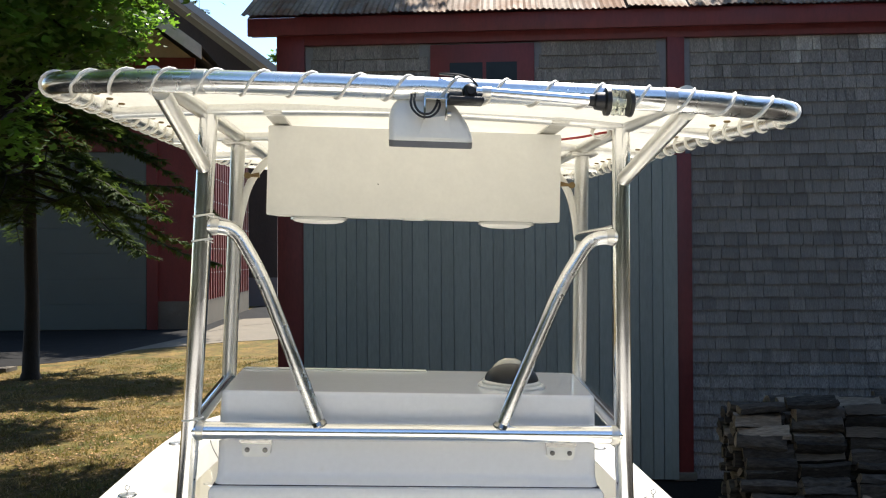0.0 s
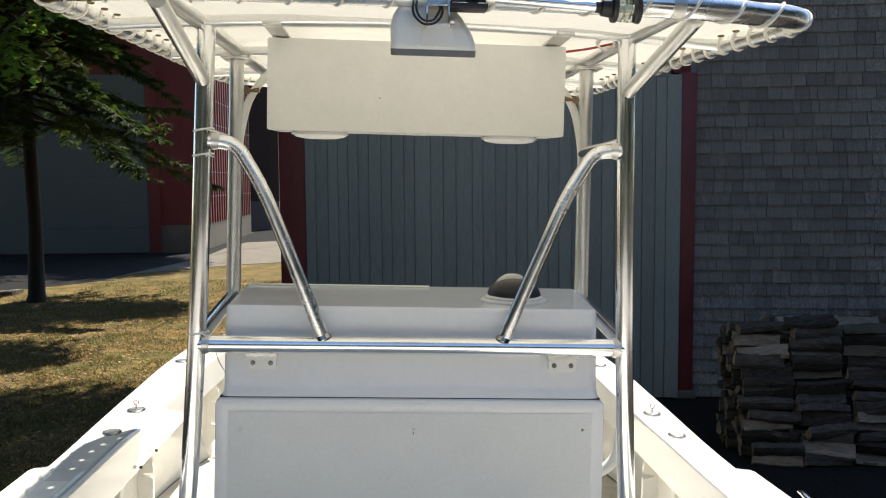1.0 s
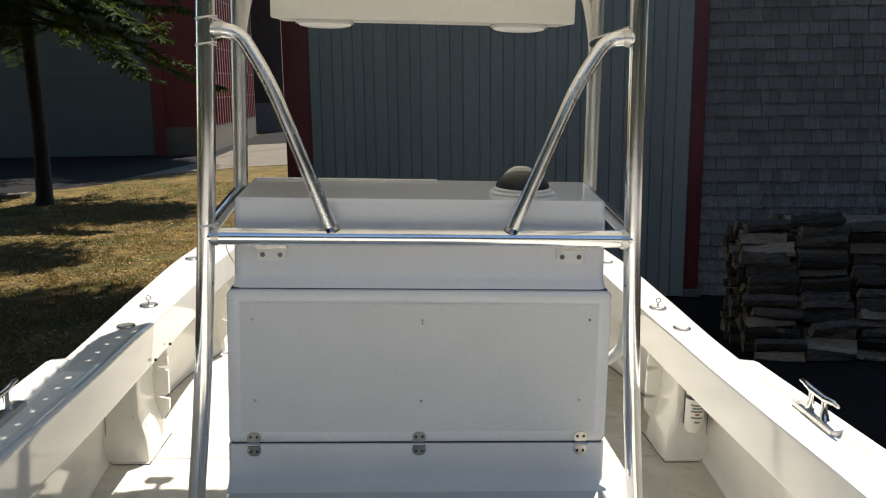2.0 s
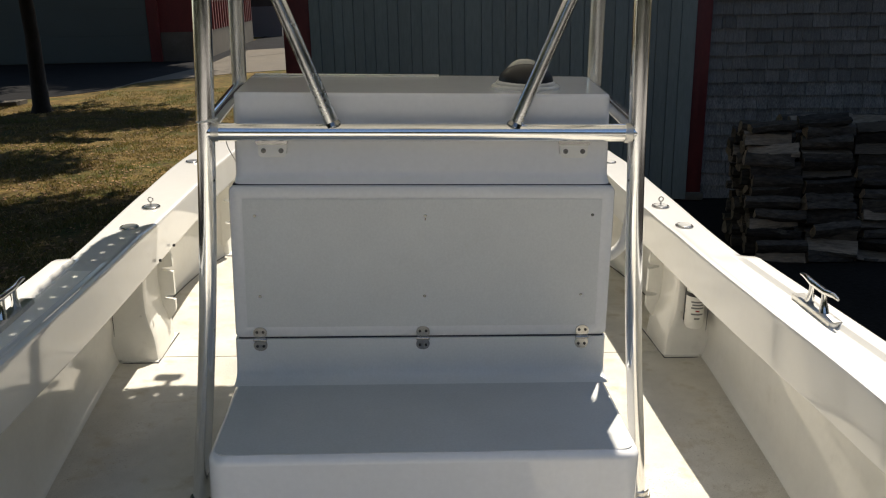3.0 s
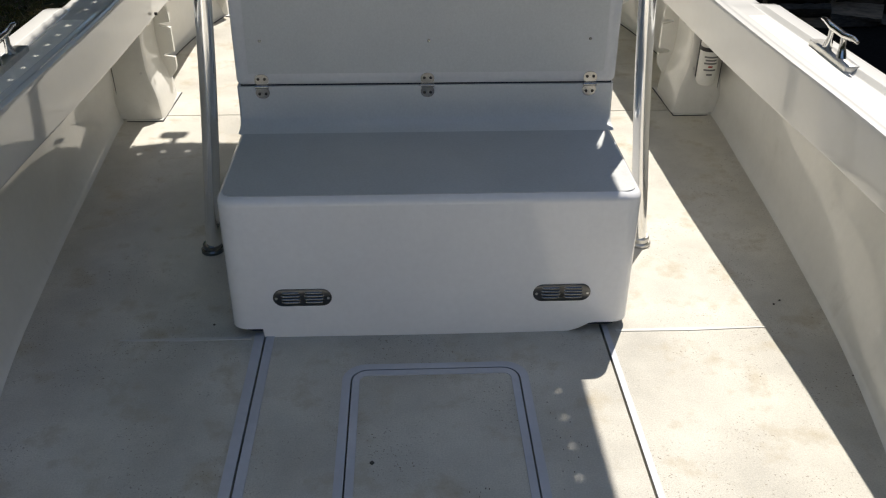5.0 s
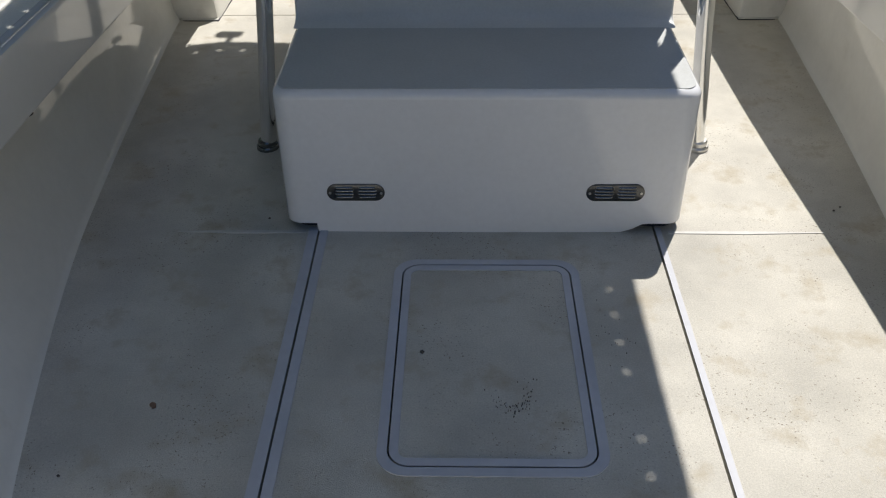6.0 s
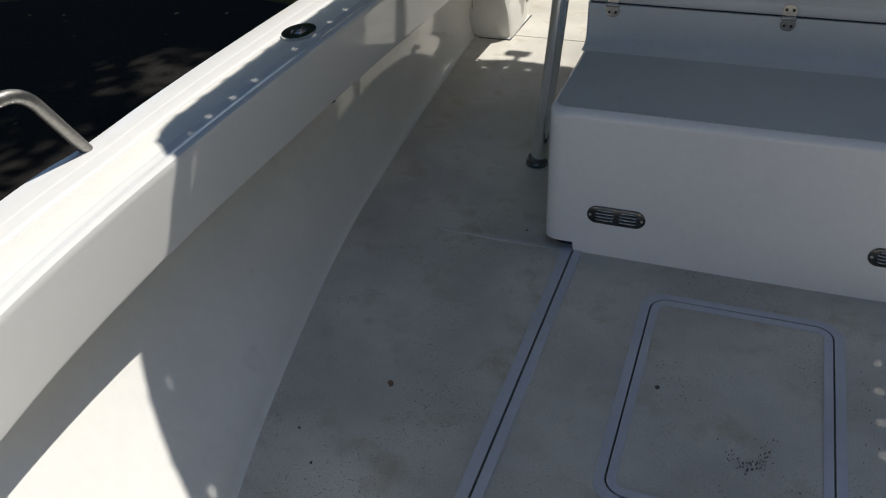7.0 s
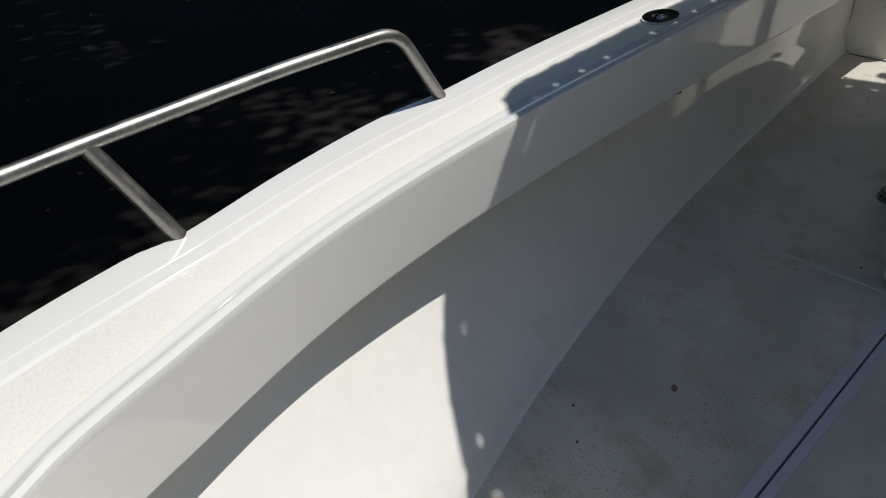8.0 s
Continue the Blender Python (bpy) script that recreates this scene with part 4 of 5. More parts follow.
def resample(pts, step):
    out, left = [], 0.0
    for a, b in zip(pts, pts[1:] + pts[:1]):
        length = (b - a).length
        at = left
        while at < length:
            out.append((a + (b - a) * (at / length), (b - a).normalized()))
            at += step
        left = at - length
    return out


def camber(p, d):
    return Vector((p.x, p.y, p.z + 0.012 + 0.055 * smooth(d / 0.6)))


bm = bmesh.new()
rings = []
for d in (0.078, 0.13, 0.25, 0.45, 0.62):
    k = d / 0.62
    base = inset(0.078)
    mid = Vector((MID, 1.12, roof_z(1.12)))
    rings.append([camber(Vector((MID + (p.x - MID) * (1 - 0.8 * (k - 0.126) * 1.05), mid.y + (p.y - mid.y) * (1 - 0.62 * (k - 0.126)), p.z)), d - 0.078) for p in base])
grid(rings, True, bm=bm)
bm.faces.new([v for v in bm.verts][-len(rings[0]):])
# laced margin: a hem that follows the hoop, with an eyelet hole at each turn of the cord
HEM = resample(HOOP, 0.098 / 8)
bands = []
for p, t in HEM:
    side = Vector((-t.y, t.x, 0)).normalized()
    bands.append([bm.verts.new((q.x, q.y, q.z + 0.0125)) for q in (p + side * d for d in (0.004, 0.0380, 0.0490, 0.082))])
for i, one in enumerate(bands):
    two = bands[(i + 1) % len(bands)]
    for j in range(3):
        if j != 1 or i % 8 != 2:
            bm.faces.new((one[j], two[j], two[j + 1], one[j + 1]))
marks = [(HEM[i][0] + (HEM[(i + 1) % len(HEM)][0] - HEM[i][0]) / 2 + Vector((-HEM[i][1].y, HEM[i][1].x, 0)) * 0.0435, HEM[i][1]) for i in range(2, len(HEM) - 1, 8)]
part("canvas", bm, CANVAS, ttop, "taut white canvas panel")
pts = []
turns = resample(HOOP, 0.098 / 14)
for i, (p, t) in enumerate(turns):
    side = Vector((-t.y, t.x, 0))
    a = 6.283 * i / 14
    pts.append(p + (R_ + 0.0022) * (math.cos(a) * side - math.sin(a) * Vector((0, 0, 1))))
part("lacing", tube(pts, 0.0029, 6), ROPE, ttop, "white cord laced round the hoop")
for i, (p, t) in enumerate(marks):
    side = Vector((-t.y, t.x, 0))
    q = p
    if abs(q.x) > 0.6 and q.y < 1.6:
        part("eyelet", tube([(q.x + 0.007 * math.cos(6.283 * k / 8), q.y + 0.007 * math.sin(6.283 * k / 8), q.z + 0.010) for k in range(8)], 0.0025, 5, closed=True), BRASS, ttop)

# electronics box under the canopy
eb = thing("electronics_box", (0, 0.75, 1.72), "white overhead electronics box under the canopy", "electronics box")
rows = []
for y, k, z0 in ((0.578, 1.0, 1.719), (0.80, 0.99, 1.725), (0.95, 0.985, 1.765)):
    rows.append([(x, y, z) for x, z in rounded(-0.420 * k, 0.422 * k, z0, 1.974, 0.006, 3)])
part("case", grid(rows, True, caps=True), WHITEPL, eb, crisp=True)
for x in (-0.280, 0.280):
    bm = disc(x, 0.685, 1.711, 0.084, 0.010, 32, bevel=0.003)
    sp = part("speaker_rim", bm, GELCOAT, eb, "white round rim of an overhead speaker")
    rows = [[(x + r * math.cos(6.283 * k / 28), 0.685 + r * math.sin(6.283 * k / 28), z) for k in range(28)] for r, z in ((0.078, 1.7115), (0.070, 1.7065), (0.050, 1.7025), (0.02, 1.7010))]
    part("grille", grid(rows, True, caps=True), WHITEPL, sp)
part("catch", box(-0.03, 0.03, 0.60, 0.63, 1.7155, 1.72, 0.001), WHITEPL, eb)
part("mark", disc(-0.105, 0.579, 1.815, 0.002, 0.002, 6, axis="y"), BLACK, eb)

# flood light under the aft tube: a wide-mouthed housing with a raised middle facet, on a forked bracket
fl = thing("flood_light", (0.010, -0.12, 1.826), "white boxy flood light with grey rim under the hoop", "flood light")
rows = []
for z, xc, w, y0, y1, r in ((1.839, 0.010, 0.0825, -0.179, -0.062, 0.014), (1.842, 0.010, 0.0845, -0.181, -0.060, 0.016), (1.850, 0.010, 0.0840, -0.181, -0.060, 0.016), (1.874, 0.0050, 0.0800, -0.178, -0.062, 0.016), (1.893, 0.0000, 0.0740, -0.173, -0.064, 0.016), (1.910, -0.003, 0.0670, -0.165, -0.068, 0.016), (1.922, -0.005, 0.0590, -0.156, -0.074, 0.016), (1.928, -0.005, 0.0530, -0.148, -0.082, 0.014)):
    rows.append([(xc + x, y, z + 0.17 * (y + 0.18) * max(0.0, (1.90 - z) / 0.054)) for x, y in rounded(-w, w, y0, y1, r, 6)])
part("housing", grid(rows, True, caps=True), WHITEPL, fl, crisp=True)
out = [(-0.0175, 1.8455), (0.0525, 1.8465), (0.0450, 1.893), (-0.0065, 1.885)]
part("facet", grid([[(x, -0.170, z) for x, z in out], [(x + (0.0012 if x < 0 else -0.0012), -0.1835 + 0.08 * (z - 1.85), z) for x, z in out]], True, caps=True), WHITEPL, fl)
rows = [[(0.010 + x, y, z + 0.17 * (y + 0.18)) for x, y in rounded(-w, w, -0.180, -0.062, 0.015, 6)] for z, w in ((1.8265, 0.0820), (1.8285, 0.0835), (1.8395, 0.0840))]
part("rim", grid(rows, True, caps=True), GREYTRIM, fl, "dark grey rim")
for x, knob in ((-0.0045, -0.0135), (0.0385, 0.0465)):
    br = part("bracket_arm", box(x - 0.0022, x + 0.0022, -0.193, -0.150, 1.882, 1.925, 0.001), STEEL, fl)
    part("bolt", tube([(min(x, knob) - 0.002, -0.186, 1.894), (max(x, knob) + 0.002, -0.186, 1.894)], 0.0058, 10), DULLALU, br)
part("bracket_bridge", box(-0.0067, 0.0407, -0.193, -0.100, 1.9215, 1.9255, 0.001), STEEL, fl)
for d in (0.0, 0.0065):
    loop_ = [(-0.030 + d, -0.160, 1.932), (-0.033 + d, -0.188, 1.916 + d), (-0.030 + d, -0.198, 1.900 + 0.6 * d), (-0.012, -0.201, 1.8835 + d), (0.008, -0.201, 1.8845 + d), (0.022 - d, -0.197, 1.897 + d), (0.0265 - d, -0.190, 1.914), (0.022, -0.160, 1.926)]
    part("cable", tube(bend(loop_, 0.012, 4), 0.0024, 8), BLACK, fl)

# flood light on the fore side of the hoop
sp = thing("flood_light", (-0.525, 2.39, 1.97), "small white flood light on the forward hoop", "flood light")
rows = [[(-0.525 + x, y, 1.995 + z) for x, z in rounded(-w, w, -h, h, 0.016, 5)] for y, w, h in ((2.378, 0.040, 0.018), (2.384, 0.049, 0.024), (2.408, 0.053, 0.027), (2.420, 0.051, 0.025))]
part("housing", grid(rows, True, caps=True), WHITEPL, sp)
rows = [[(-0.525 + x, y, 1.995 + z) for x, z in rounded(-0.046, 0.046, -0.020, 0.020, 0.014, 5)] for y in (2.419, 2.423)]
part("lens", grid(rows, True, caps=True), PANE, sp)
part("bracket", box(-0.522, -0.498, 2.318, 2.382, 2.010, 2.018, 0.002), STEEL, sp)

# folded stern light on its pole
st = thing("stern_light", (0.1, -0.1, 1.95), "folded stern light on a short pole", "navigation light")
part("mount", box(0.046, 0.120, -0.130, -0.075, 1.931, 1.942, 0.003), BLACK, st)
bm = disc(0.093, -0.085, 1.957, 0.017, 0.022, 18, axis="y", bevel=0.004)
disc(0.093, -0.105, 1.957, 0.011, 0.016, 16, bm, axis="y", bevel=0.003)
box(0.080, 0.108, -0.115, -0.080, 1.940, 1.956, 0.004, bm=bm)
part("hinge_knob", bm, BLACK, st)
part("pole", tube([(0.105, -0.098, 1.957), (0.135, -0.099, 1.957), (0.352, -0.106, 1.947)], 0.0105, 14), ALU, st, "bright pole lying along the hoop")
part("collar", tube([(0.118, -0.0985, 1.957), (0.136, -0.099, 1.957)], 0.0125, 14), DULLALU, st)
part("socket", tube([(0.342, -0.106, 1.947), (0.352, -0.106, 1.947), (0.356, -0.106, 1.946), (0.374, -0.107, 1.945), (0.376, -0.107, 1.945), (0.384, -0.107, 1.945), (0.386, -0.107, 1.945)], [0.012, 0.013, 0.018, 0.020, 0.029, 0.030, 0.027], 18), BLACK, st)
part("lens", tube([(0.385, -0.107, 1.945), (0.386, -0.107, 1.945), (0.425, -0.108, 1.943), (0.426, -0.108, 1.943)], [0.022, 0.0265, 0.0265, 0.022], 22), GLASS, st, "clear ribbed lens")
part("bulb", tube([(0.39, -0.107, 1.945), (0.42, -0.108, 1.943)], 0.008, 10), WHITEPL, st)
for x in (0.3985, 0.412):
    part("lens_rib", tube([(x - 0.002, -0.107, 1.9445), (x + 0.002, -0.107, 1.944)], 0.0275, 22), GLASS, st)
part("end_cap", tube([(0.425, -0.108, 1.943), (0.427, -0.108, 1.943), (0.433, -0.108, 1.943), (0.435, -0.108, 1.943)], [0.027, 0.0285, 0.0285, 0.024], 20), BLACK, st)
wire = [(0.06, -0.055, 2.0), (0.02, -0.07, 1.999), (0.07, -0.085, 1.996), (0.10, -0.09, 1.985), (0.112, -0.09, 1.965)]
part("lead", tube(bend(wire, 0.02, 4), 0.0022, 8), BLACK, st)
st.matrix_basis = BOAT @ Matrix.LocRotScale((0.0925, -0.186, 1.9335), None, (0.955, 0.955, 0.955))
# cables under the canopy, ties on the aft legs, a loose wire
bm = tube(bend([(0.42, 0.62, 1.965), (0.50, 0.60, 1.975), (0.55, 0.56, 1.985), (0.60, 0.70, 1.99)], 0.05), 0.0035, 6)
solid("red_wire", bm, REDTAG, (0.5, 0.6, 1.965), "thin red wire under the canopy", "wire")
bm = bmesh.new()
for k in range(4):
    tube([(0.52 + 0.004 * k + 0.025 * math.cos(6.283 * j / 14), 0.52 + 0.01 * k, 1.98 + 0.018 * math.sin(6.283 * j / 14)) for j in range(14)], 0.003, 6, bm, closed=True)
solid("coiled_wire", bm, ROPE, (0.52, 0.52, 1.96), "small coil of white wire under the canopy", "wire")
for x, z in ((-0.561, 1.705), (-0.563, 1.640), (-0.575, 1.168)):
    bm = tube([(x + (R_ + 0.002) * math.cos(6.283 * k / 18), 0.4205 + (R_ + 0.002) * math.sin(6.283 * k / 18), z + 0.004 * math.cos(6.283 * k / 18)) for k in range(18)], 0.0026, 6, closed=True)
    tube([(x + 0.015, 0.398, z), (x + 0.034, 0.392, z - 0.006)], 0.0018, 5, bm)
    solid("cable_tie", bm, WHITEPL, (x, 0.42, z), "white cable tie round the aft leg", "cable tie", "cable ties on the leg")
bm = tube(bend([(-0.535, 0.45, 1.115), (-0.54, 0.50, 1.08), (-0.528, 0.55, 1.03), (-0.505, 0.56, 1.0)], 0.03), 0.0014, 6)
solid("loose_wire", bm, HOSE, (-0.53, 0.5, 1.0), "thin grey wire hanging beside the console", "wire")

# ---- barn ----
BARN = pose(3.28, 7.33, 0, 0, 0, -7.5)
barn = thing("barn", (0.0, 4.0, GROUND_Z), "weathered shingled barn with red trim and rusty roof", "barn", place=BARN)
U0, U1, TOP = -4.60, 7.5, 4.0
part("wall", box(U0 + 0.03, U1, 0.03, 0.20, GROUND_Z, 4.25), GREYTRIM, barn, "board wall under the shingles")
part("wall", box(U0 + 0.03, U0 + 0.2, 0.2, 9.0, GROUND_Z, 4.25), RED, barn)
part("wall", box(U1 - 0.2, U1, 0.2, 9.0, GROUND_Z, 4.25), RED, barn)
part("wall", box(U0 + 0.03, U1, 8.8, 9.0, GROUND_Z, 4.25), RED, barn)
part("corner_board", box(U0, U0 + 0.315, -0.04, 0.03, GROUND_Z, 4.12, 0.004), RED, barn, "dark red corner board")
part("fascia", box(U0 - 0.30, U1 + 0.3, -0.16, -0.12, 4.09, 4.285, 0.003), RED, barn, "dark red fascia under the eave")
part("frieze", box(U0, U1, -0.035, 0.03, 4.0, 4.12, 0.003), RED, barn)
part("soffit", box(U0 - 0.3, U1 + 0.3, -0.12, 0.03, 4.12, 4.14), RED, barn)
part("door_post", box(-0.195, -0.008, -0.055, 0.03, GROUND_Z, 2.72, 0.004), RED, barn, "dark red door post")
part("door_post", box(-0.255, -0.071, -0.045, 0.03, 2.72, 4.0, 0.004), RED, barn)
part("header", box(-4.28, -0.07, -0.045, 0.03, 2.74, 2.95, 0.004), RED, barn)
part("track", box(-4.45, -0.30, -0.105, -0.05, 2.675, 2.725, 0.004), GREYTRIM, barn)
win = part("window", box(-2.855, -1.705, -0.075, -0.02, 2.95, 3.965, 0.004), RED, barn, "red-framed window over the barn door")
for x0, x1 in ((-2.64, -2.275), (-2.235, -1.895)):
    part("pane", box(x0, x1, -0.080, -0.074, 3.0, 3.76), PANE, win, "dark glass pane")
part("sill_stone", box(-0.22, 0.02, -0.09, 0.0, -0.835, -0.75, 0.006), CONCRETE, barn)
# big sliding door of upright boards with battens
door = part("barn_door", box(-4.29, -0.172, -0.075, -0.045, GROUND_Z + 0.03, 2.70), DOORGREY, barn, "grey-green vertical board barn door")
rng = random.Random(8)
u = -4.29
while u < -0.18:
    w = rng.choice((0.115, 0.115, 0.18, 0.14))
    w = min(w, -0.172 - u)
    d = rng.uniform(0.0, 0.006)
    if w > 0.03:
        part("board", box(u + 0.002, u + w - 0.002, -0.098 - 0.5 * d, -0.075, GROUND_Z + 0.03, 2.70, 0.003, 1), DOORGREY, door)
    u += w
# rusty corrugated sheets
SLOPE = math.tan(radians(33))
u, k = U0 - 0.34, 0
meshes = []
for n in range(4):
    bm = bmesh.new()
    rows = []
    w = 0.34
    for j in range(9):
        v = -0.24 + 5.6 * j / 8
        rows.append([(x, v, SLOPE * v + 0.009 * math.cos(6.283 * x / 0.0667) + (0.006 * math.sin(9 * x + n) if j == 0 else 0)) for x in spread(-0.012, w + 0.012, 25)])
    grid(rows, bm=bm)
    meshes.append(to_mesh("roof_sheet", bm, TIN))
rng = random.Random(3)
while u < U1 + 0.2:
    ob = new("roof_sheet", meshes[k % 4])
    ob.parent = barn
    ob.location = Vector((u, rng.uniform(-0.03, 0.03), 4.44 + rng.uniform(0, 0.012))) - BASE[barn]
    ob.rotation_euler = (0, 0, rng.uniform(-0.004, 0.004))
    BASE[ob] = BASE[barn]
    u += 0.327
    k += 1
part("roof_deck", grid([[(U0 - 0.3, -0.16, 4.285), (U1 + 0.3, -0.16, 4.285)], [(U0 - 0.3, 4.5, 4.285 + SLOPE * 4.66), (U1 + 0.3, 4.5, 4.285 + SLOPE * 4.66)], [(U0 - 0.3, 9.2, 4.27), (U1 + 0.3, 9.2, 4.27)]]), RED, barn)
part("gable", grid([[(U0 + 0.03, 0.2, 4.2), (U0 + 0.03, 4.5, 4.2 + SLOPE * 4.4)], [(U0 + 0.03, 8.9, 4.2), (U0 + 0.03, 4.5, 4.2 + SLOPE * 4.4)]]), RED, barn)
# wall shingles in courses
rng = random.Random(11)
EXPO = 0.1415
variants = []
for n in range(8):
    w, bm = 1.0, bmesh.new()
    tilt = rng.uniform(-0.004, 0.004)
    rows = [[(0, -0.029, 0.0 + tilt), (0.34, -0.030, rng.uniform(-0.003, 0.003)), (0.67, -0.029, rng.uniform(-0.003, 0.003)), (1, -0.029, -tilt)],
            [(0, -0.003, 0.16), (0.34, -0.003, 0.16), (0.67, -0.003, 0.16), (1, -0.003, 0.16)]]
    grid([[(x, 0.0, z) for x, y, z in rows[0]], rows[0], rows[1]], bm=bm)
    for i in (0, 3):
        a, b, c = rows[0][i], rows[1][i], (rows[0][i][0], 0.0, rows[0][i][2])
        bm.faces.new([bm.verts.new(p) for p in (a, b, c)])
    variants.append(bm)
shared = []
for bm in variants:
    shared.append(to_mesh("shingle", bm.copy(), SHINGLE, flat=True))
verts, faces, pale, near = [], [], [], 0


def blocked(u, z, w):
    if u < U0 + 0.30:
        return True
    if u + w > -4.30 and u < -0.0 and z < 2.72:
        return True
    if u + w > -2.85 and u < -1.71 and z > 2.5:
        return True
    return u + w > -0.26 and u < -0.0


data = [([tuple(v.co) for v in bm.verts], [[v.index for v in f.verts] for f in bm.faces]) for bm in variants if not bm.verts.index_update()]
row, z = 0, GROUND_Z + 0.02
while z < TOP - 0.03:
    u = U0 + 0.31 + rng.uniform(0, 0.08)
    starts = [U0 + 0.32, 0.0]
    u = starts[0] + rng.uniform(-0.1, 0.0)
    while u < U1 - 0.2:
        w = rng.uniform(0.08, 0.22)
        if u < -0.0 < u + w:
            u = 0.0
        if not blocked(u, z, w):
            n = rng.randrange(8)
            dz, h = rng.uniform(-0.004, 0.004), min(1.0, (TOP + 0.02 - z) / 0.16)
            if 0.0 <= u < 1.75 and 0.35 < z < 3.2 and near < 300 and (row * 7 + int(u * 9)) % 1 == 0:
                ob = new("shingle", shared[n])
                ob.parent = barn
                ob.matrix_basis = Matrix.Translation(Vector((u + 0.0035, 0.03, z + dz)) - BASE[barn]) @ Matrix.Diagonal((w - 0.007, 1, 1, 1))
                near += 1
            else:
                vs, fs = data[n]
                o = len(verts)
                verts += [(u + 0.0035 + x * (w - 0.007), 0.03 + y, z + dz + q * h) for x, y, q in vs]
                faces += [[o + i for i in f] for f in fs]
                pale += [1 if z > TOP - rng.uniform(0.05, 0.35) and u > 0 else 0] * len(fs)
        u += w
    z += EXPO
    row += 1
me = bpy.data.meshes.new("shingles")
me.from_pydata([Vector(v) - BASE[barn] for v in verts], [], faces)
me.materials.append(SHINGLES)
me.materials.append(BLEACHED)
me.polygons.foreach_set("material_index", pale)
ob = new("shingles", me)
ob.parent = barn
tagged(ob, "grey weathered cedar shingles in courses", kind="stuff")

# ---- firewood stacks ----
rng = random.Random(21)
log_meshes = []
for n in range(9):
    bm = bmesh.new()
    length, r = 0.425 + 0.03 * rng.uniform(-1, 1), rng.uniform(0.056, 0.074)
    kind = n % 3
    sides = 10
    prof = []
    for k in range(sides):
        a = 6.283 * k / sides
        q = r * rng.uniform(0.78, 1.10)
        y, z = q * math.cos(a), q * math.sin(a)
        if kind == 1 and z > 0.2 * r:
            z = 0.2 * r + 0.1 * (z - 0.2 * r)
        if kind == 2:
            z = max(-0.55 * r, min(0.45 * r, z))
            y *= 1.2
        prof.append((y, z))
    rows = []
    bow = rng.uniform(-0.018, 0.018)
    for x in spread(-length / 2, length / 2, 8):
        swell_ = rng.uniform(0.93, 1.07)
        rows.append([(x + rng.uniform(-0.008, 0.008), y * swell_ + rng.uniform(-0.004, 0.004), z * swell_ + bow * math.cos(6 * x) + rng.uniform(-0.005, 0.005)) for y, z in prof])
    grid(rows, True, caps=True, bm=bm)
    bm.faces.ensure_lookup_table()
    bm.normal_update()
    for f in bm.faces:
        end = abs(f.normal.x) > 0.8
        split = kind and f.normal.z > 0.75
        f.material_index = 1 if end or split else 0
    log_meshes.append(to_mesh("firewood_log", bm, [LOGBARK, LOGWOOD]))
STACK = pose(2.84, 5.27, GROUND_Z, 0, 0, -7.5)
for col in range(6):
    height = (1.14, 1.24, 1.20, 1.23, 1.18, 1.21)[col]
    for deep in range(4):
        z = 0.06
        while z < height - 0.05 * deep * rng.random():
            ob = new("firewood_log", log_meshes[rng.randrange(9)])
            low = max(0.0, 1 - z / 1.3) * (1 - 0.25 * deep)
            x = 0.26 + 0.450 * col + rng.uniform(-0.035, 0.035) + 0.13 * low
            y = 0.06 + 0.16 * deep + rng.uniform(-0.035, 0.035) - 0.22 * low
            ob.matrix_basis = STACK @ pose(x, y, z, rng.choice((0, 180, 55, 70, 40, -50, 100)) + rng.uniform(-15, 15), rng.uniform(-5, 5), rng.uniform(-11, 11) + rng.choice((0, 180)))
            tagged(ob, "split firewood log with dark bark, stacked", "firewood", "stacked firewood")
            z += rng.uniform(0.078, 0.104)

# ---- red shed across the drive ----
SHED = pose(-6.77, 28.38, 0)
shed = thing("shed", (-7, 5, GROUND_Z), "large red metal-sided shed with a white overhead door", "shed", place=SHED)
part("foundation", box(-14, 0.0, 0.02, 0.3, GROUND_Z, 0.12), CONCRETE, shed, "bare concrete foundation wall")
part("foundation", box(-0.3, 0.0, 0.3, 11.2, GROUND_Z, 0.08), CONCRETE, shed)
part("front_wall", box(-14, -0.03, 0.06, 0.28, 0.12, 8.6), RED, shed)
part("side_wall", box(-0.28, -0.03, 0.28, 11.2, 0.08, 8.3), RED, shed)
part("back_wall", box(-14, -0.03, 11.0, 11.2, GROUND_Z, 8.6), RED, shed)
part("side_wall", box(-14.2, -14, 0.06, 11.2, GROUND_Z, 8.6), RED, shed)
for k in range(24):
    y = 0.12 + 0.465 * k
    part("rib", box(-0.032, 0.035, y, y + 0.17, 0.06, 8.3, 0.02, 1), RED, shed)
bm = bmesh.new()
for z in (1.05, 1.95, 2.85, 3.75, 4.65):
    for k in range(24):
        y = 0.205 + 0.465 * k
        box(0.035, 0.05, y - 0.03, y + 0.03, z, z + 0.05, bm=bm)
part("screw_heads", bm, ZINC, shed, "rows of metal screw heads", kind="stuff")
od = part("overhead_door", box(-8.6, -1.64, -0.02, 0.06, GROUND_Z + 0.03, 5.3), WHITEDOOR, shed, "white sectional overhead door, its shade put into a dark colour")
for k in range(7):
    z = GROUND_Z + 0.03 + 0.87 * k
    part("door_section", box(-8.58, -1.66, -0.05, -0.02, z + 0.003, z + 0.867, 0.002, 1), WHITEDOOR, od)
part("door_trim", box(-1.64, -1.28, -0.08, 0.06, GROUND_Z, 5.6), RED, shed)
part("door_trim", box(-8.96, -8.6, -0.08, 0.06, GROUND_Z, 5.6), RED, shed)
part("door_trim", box(-8.6, -1.64, -0.08, 0.06, 5.3, 5.6), RED, shed)
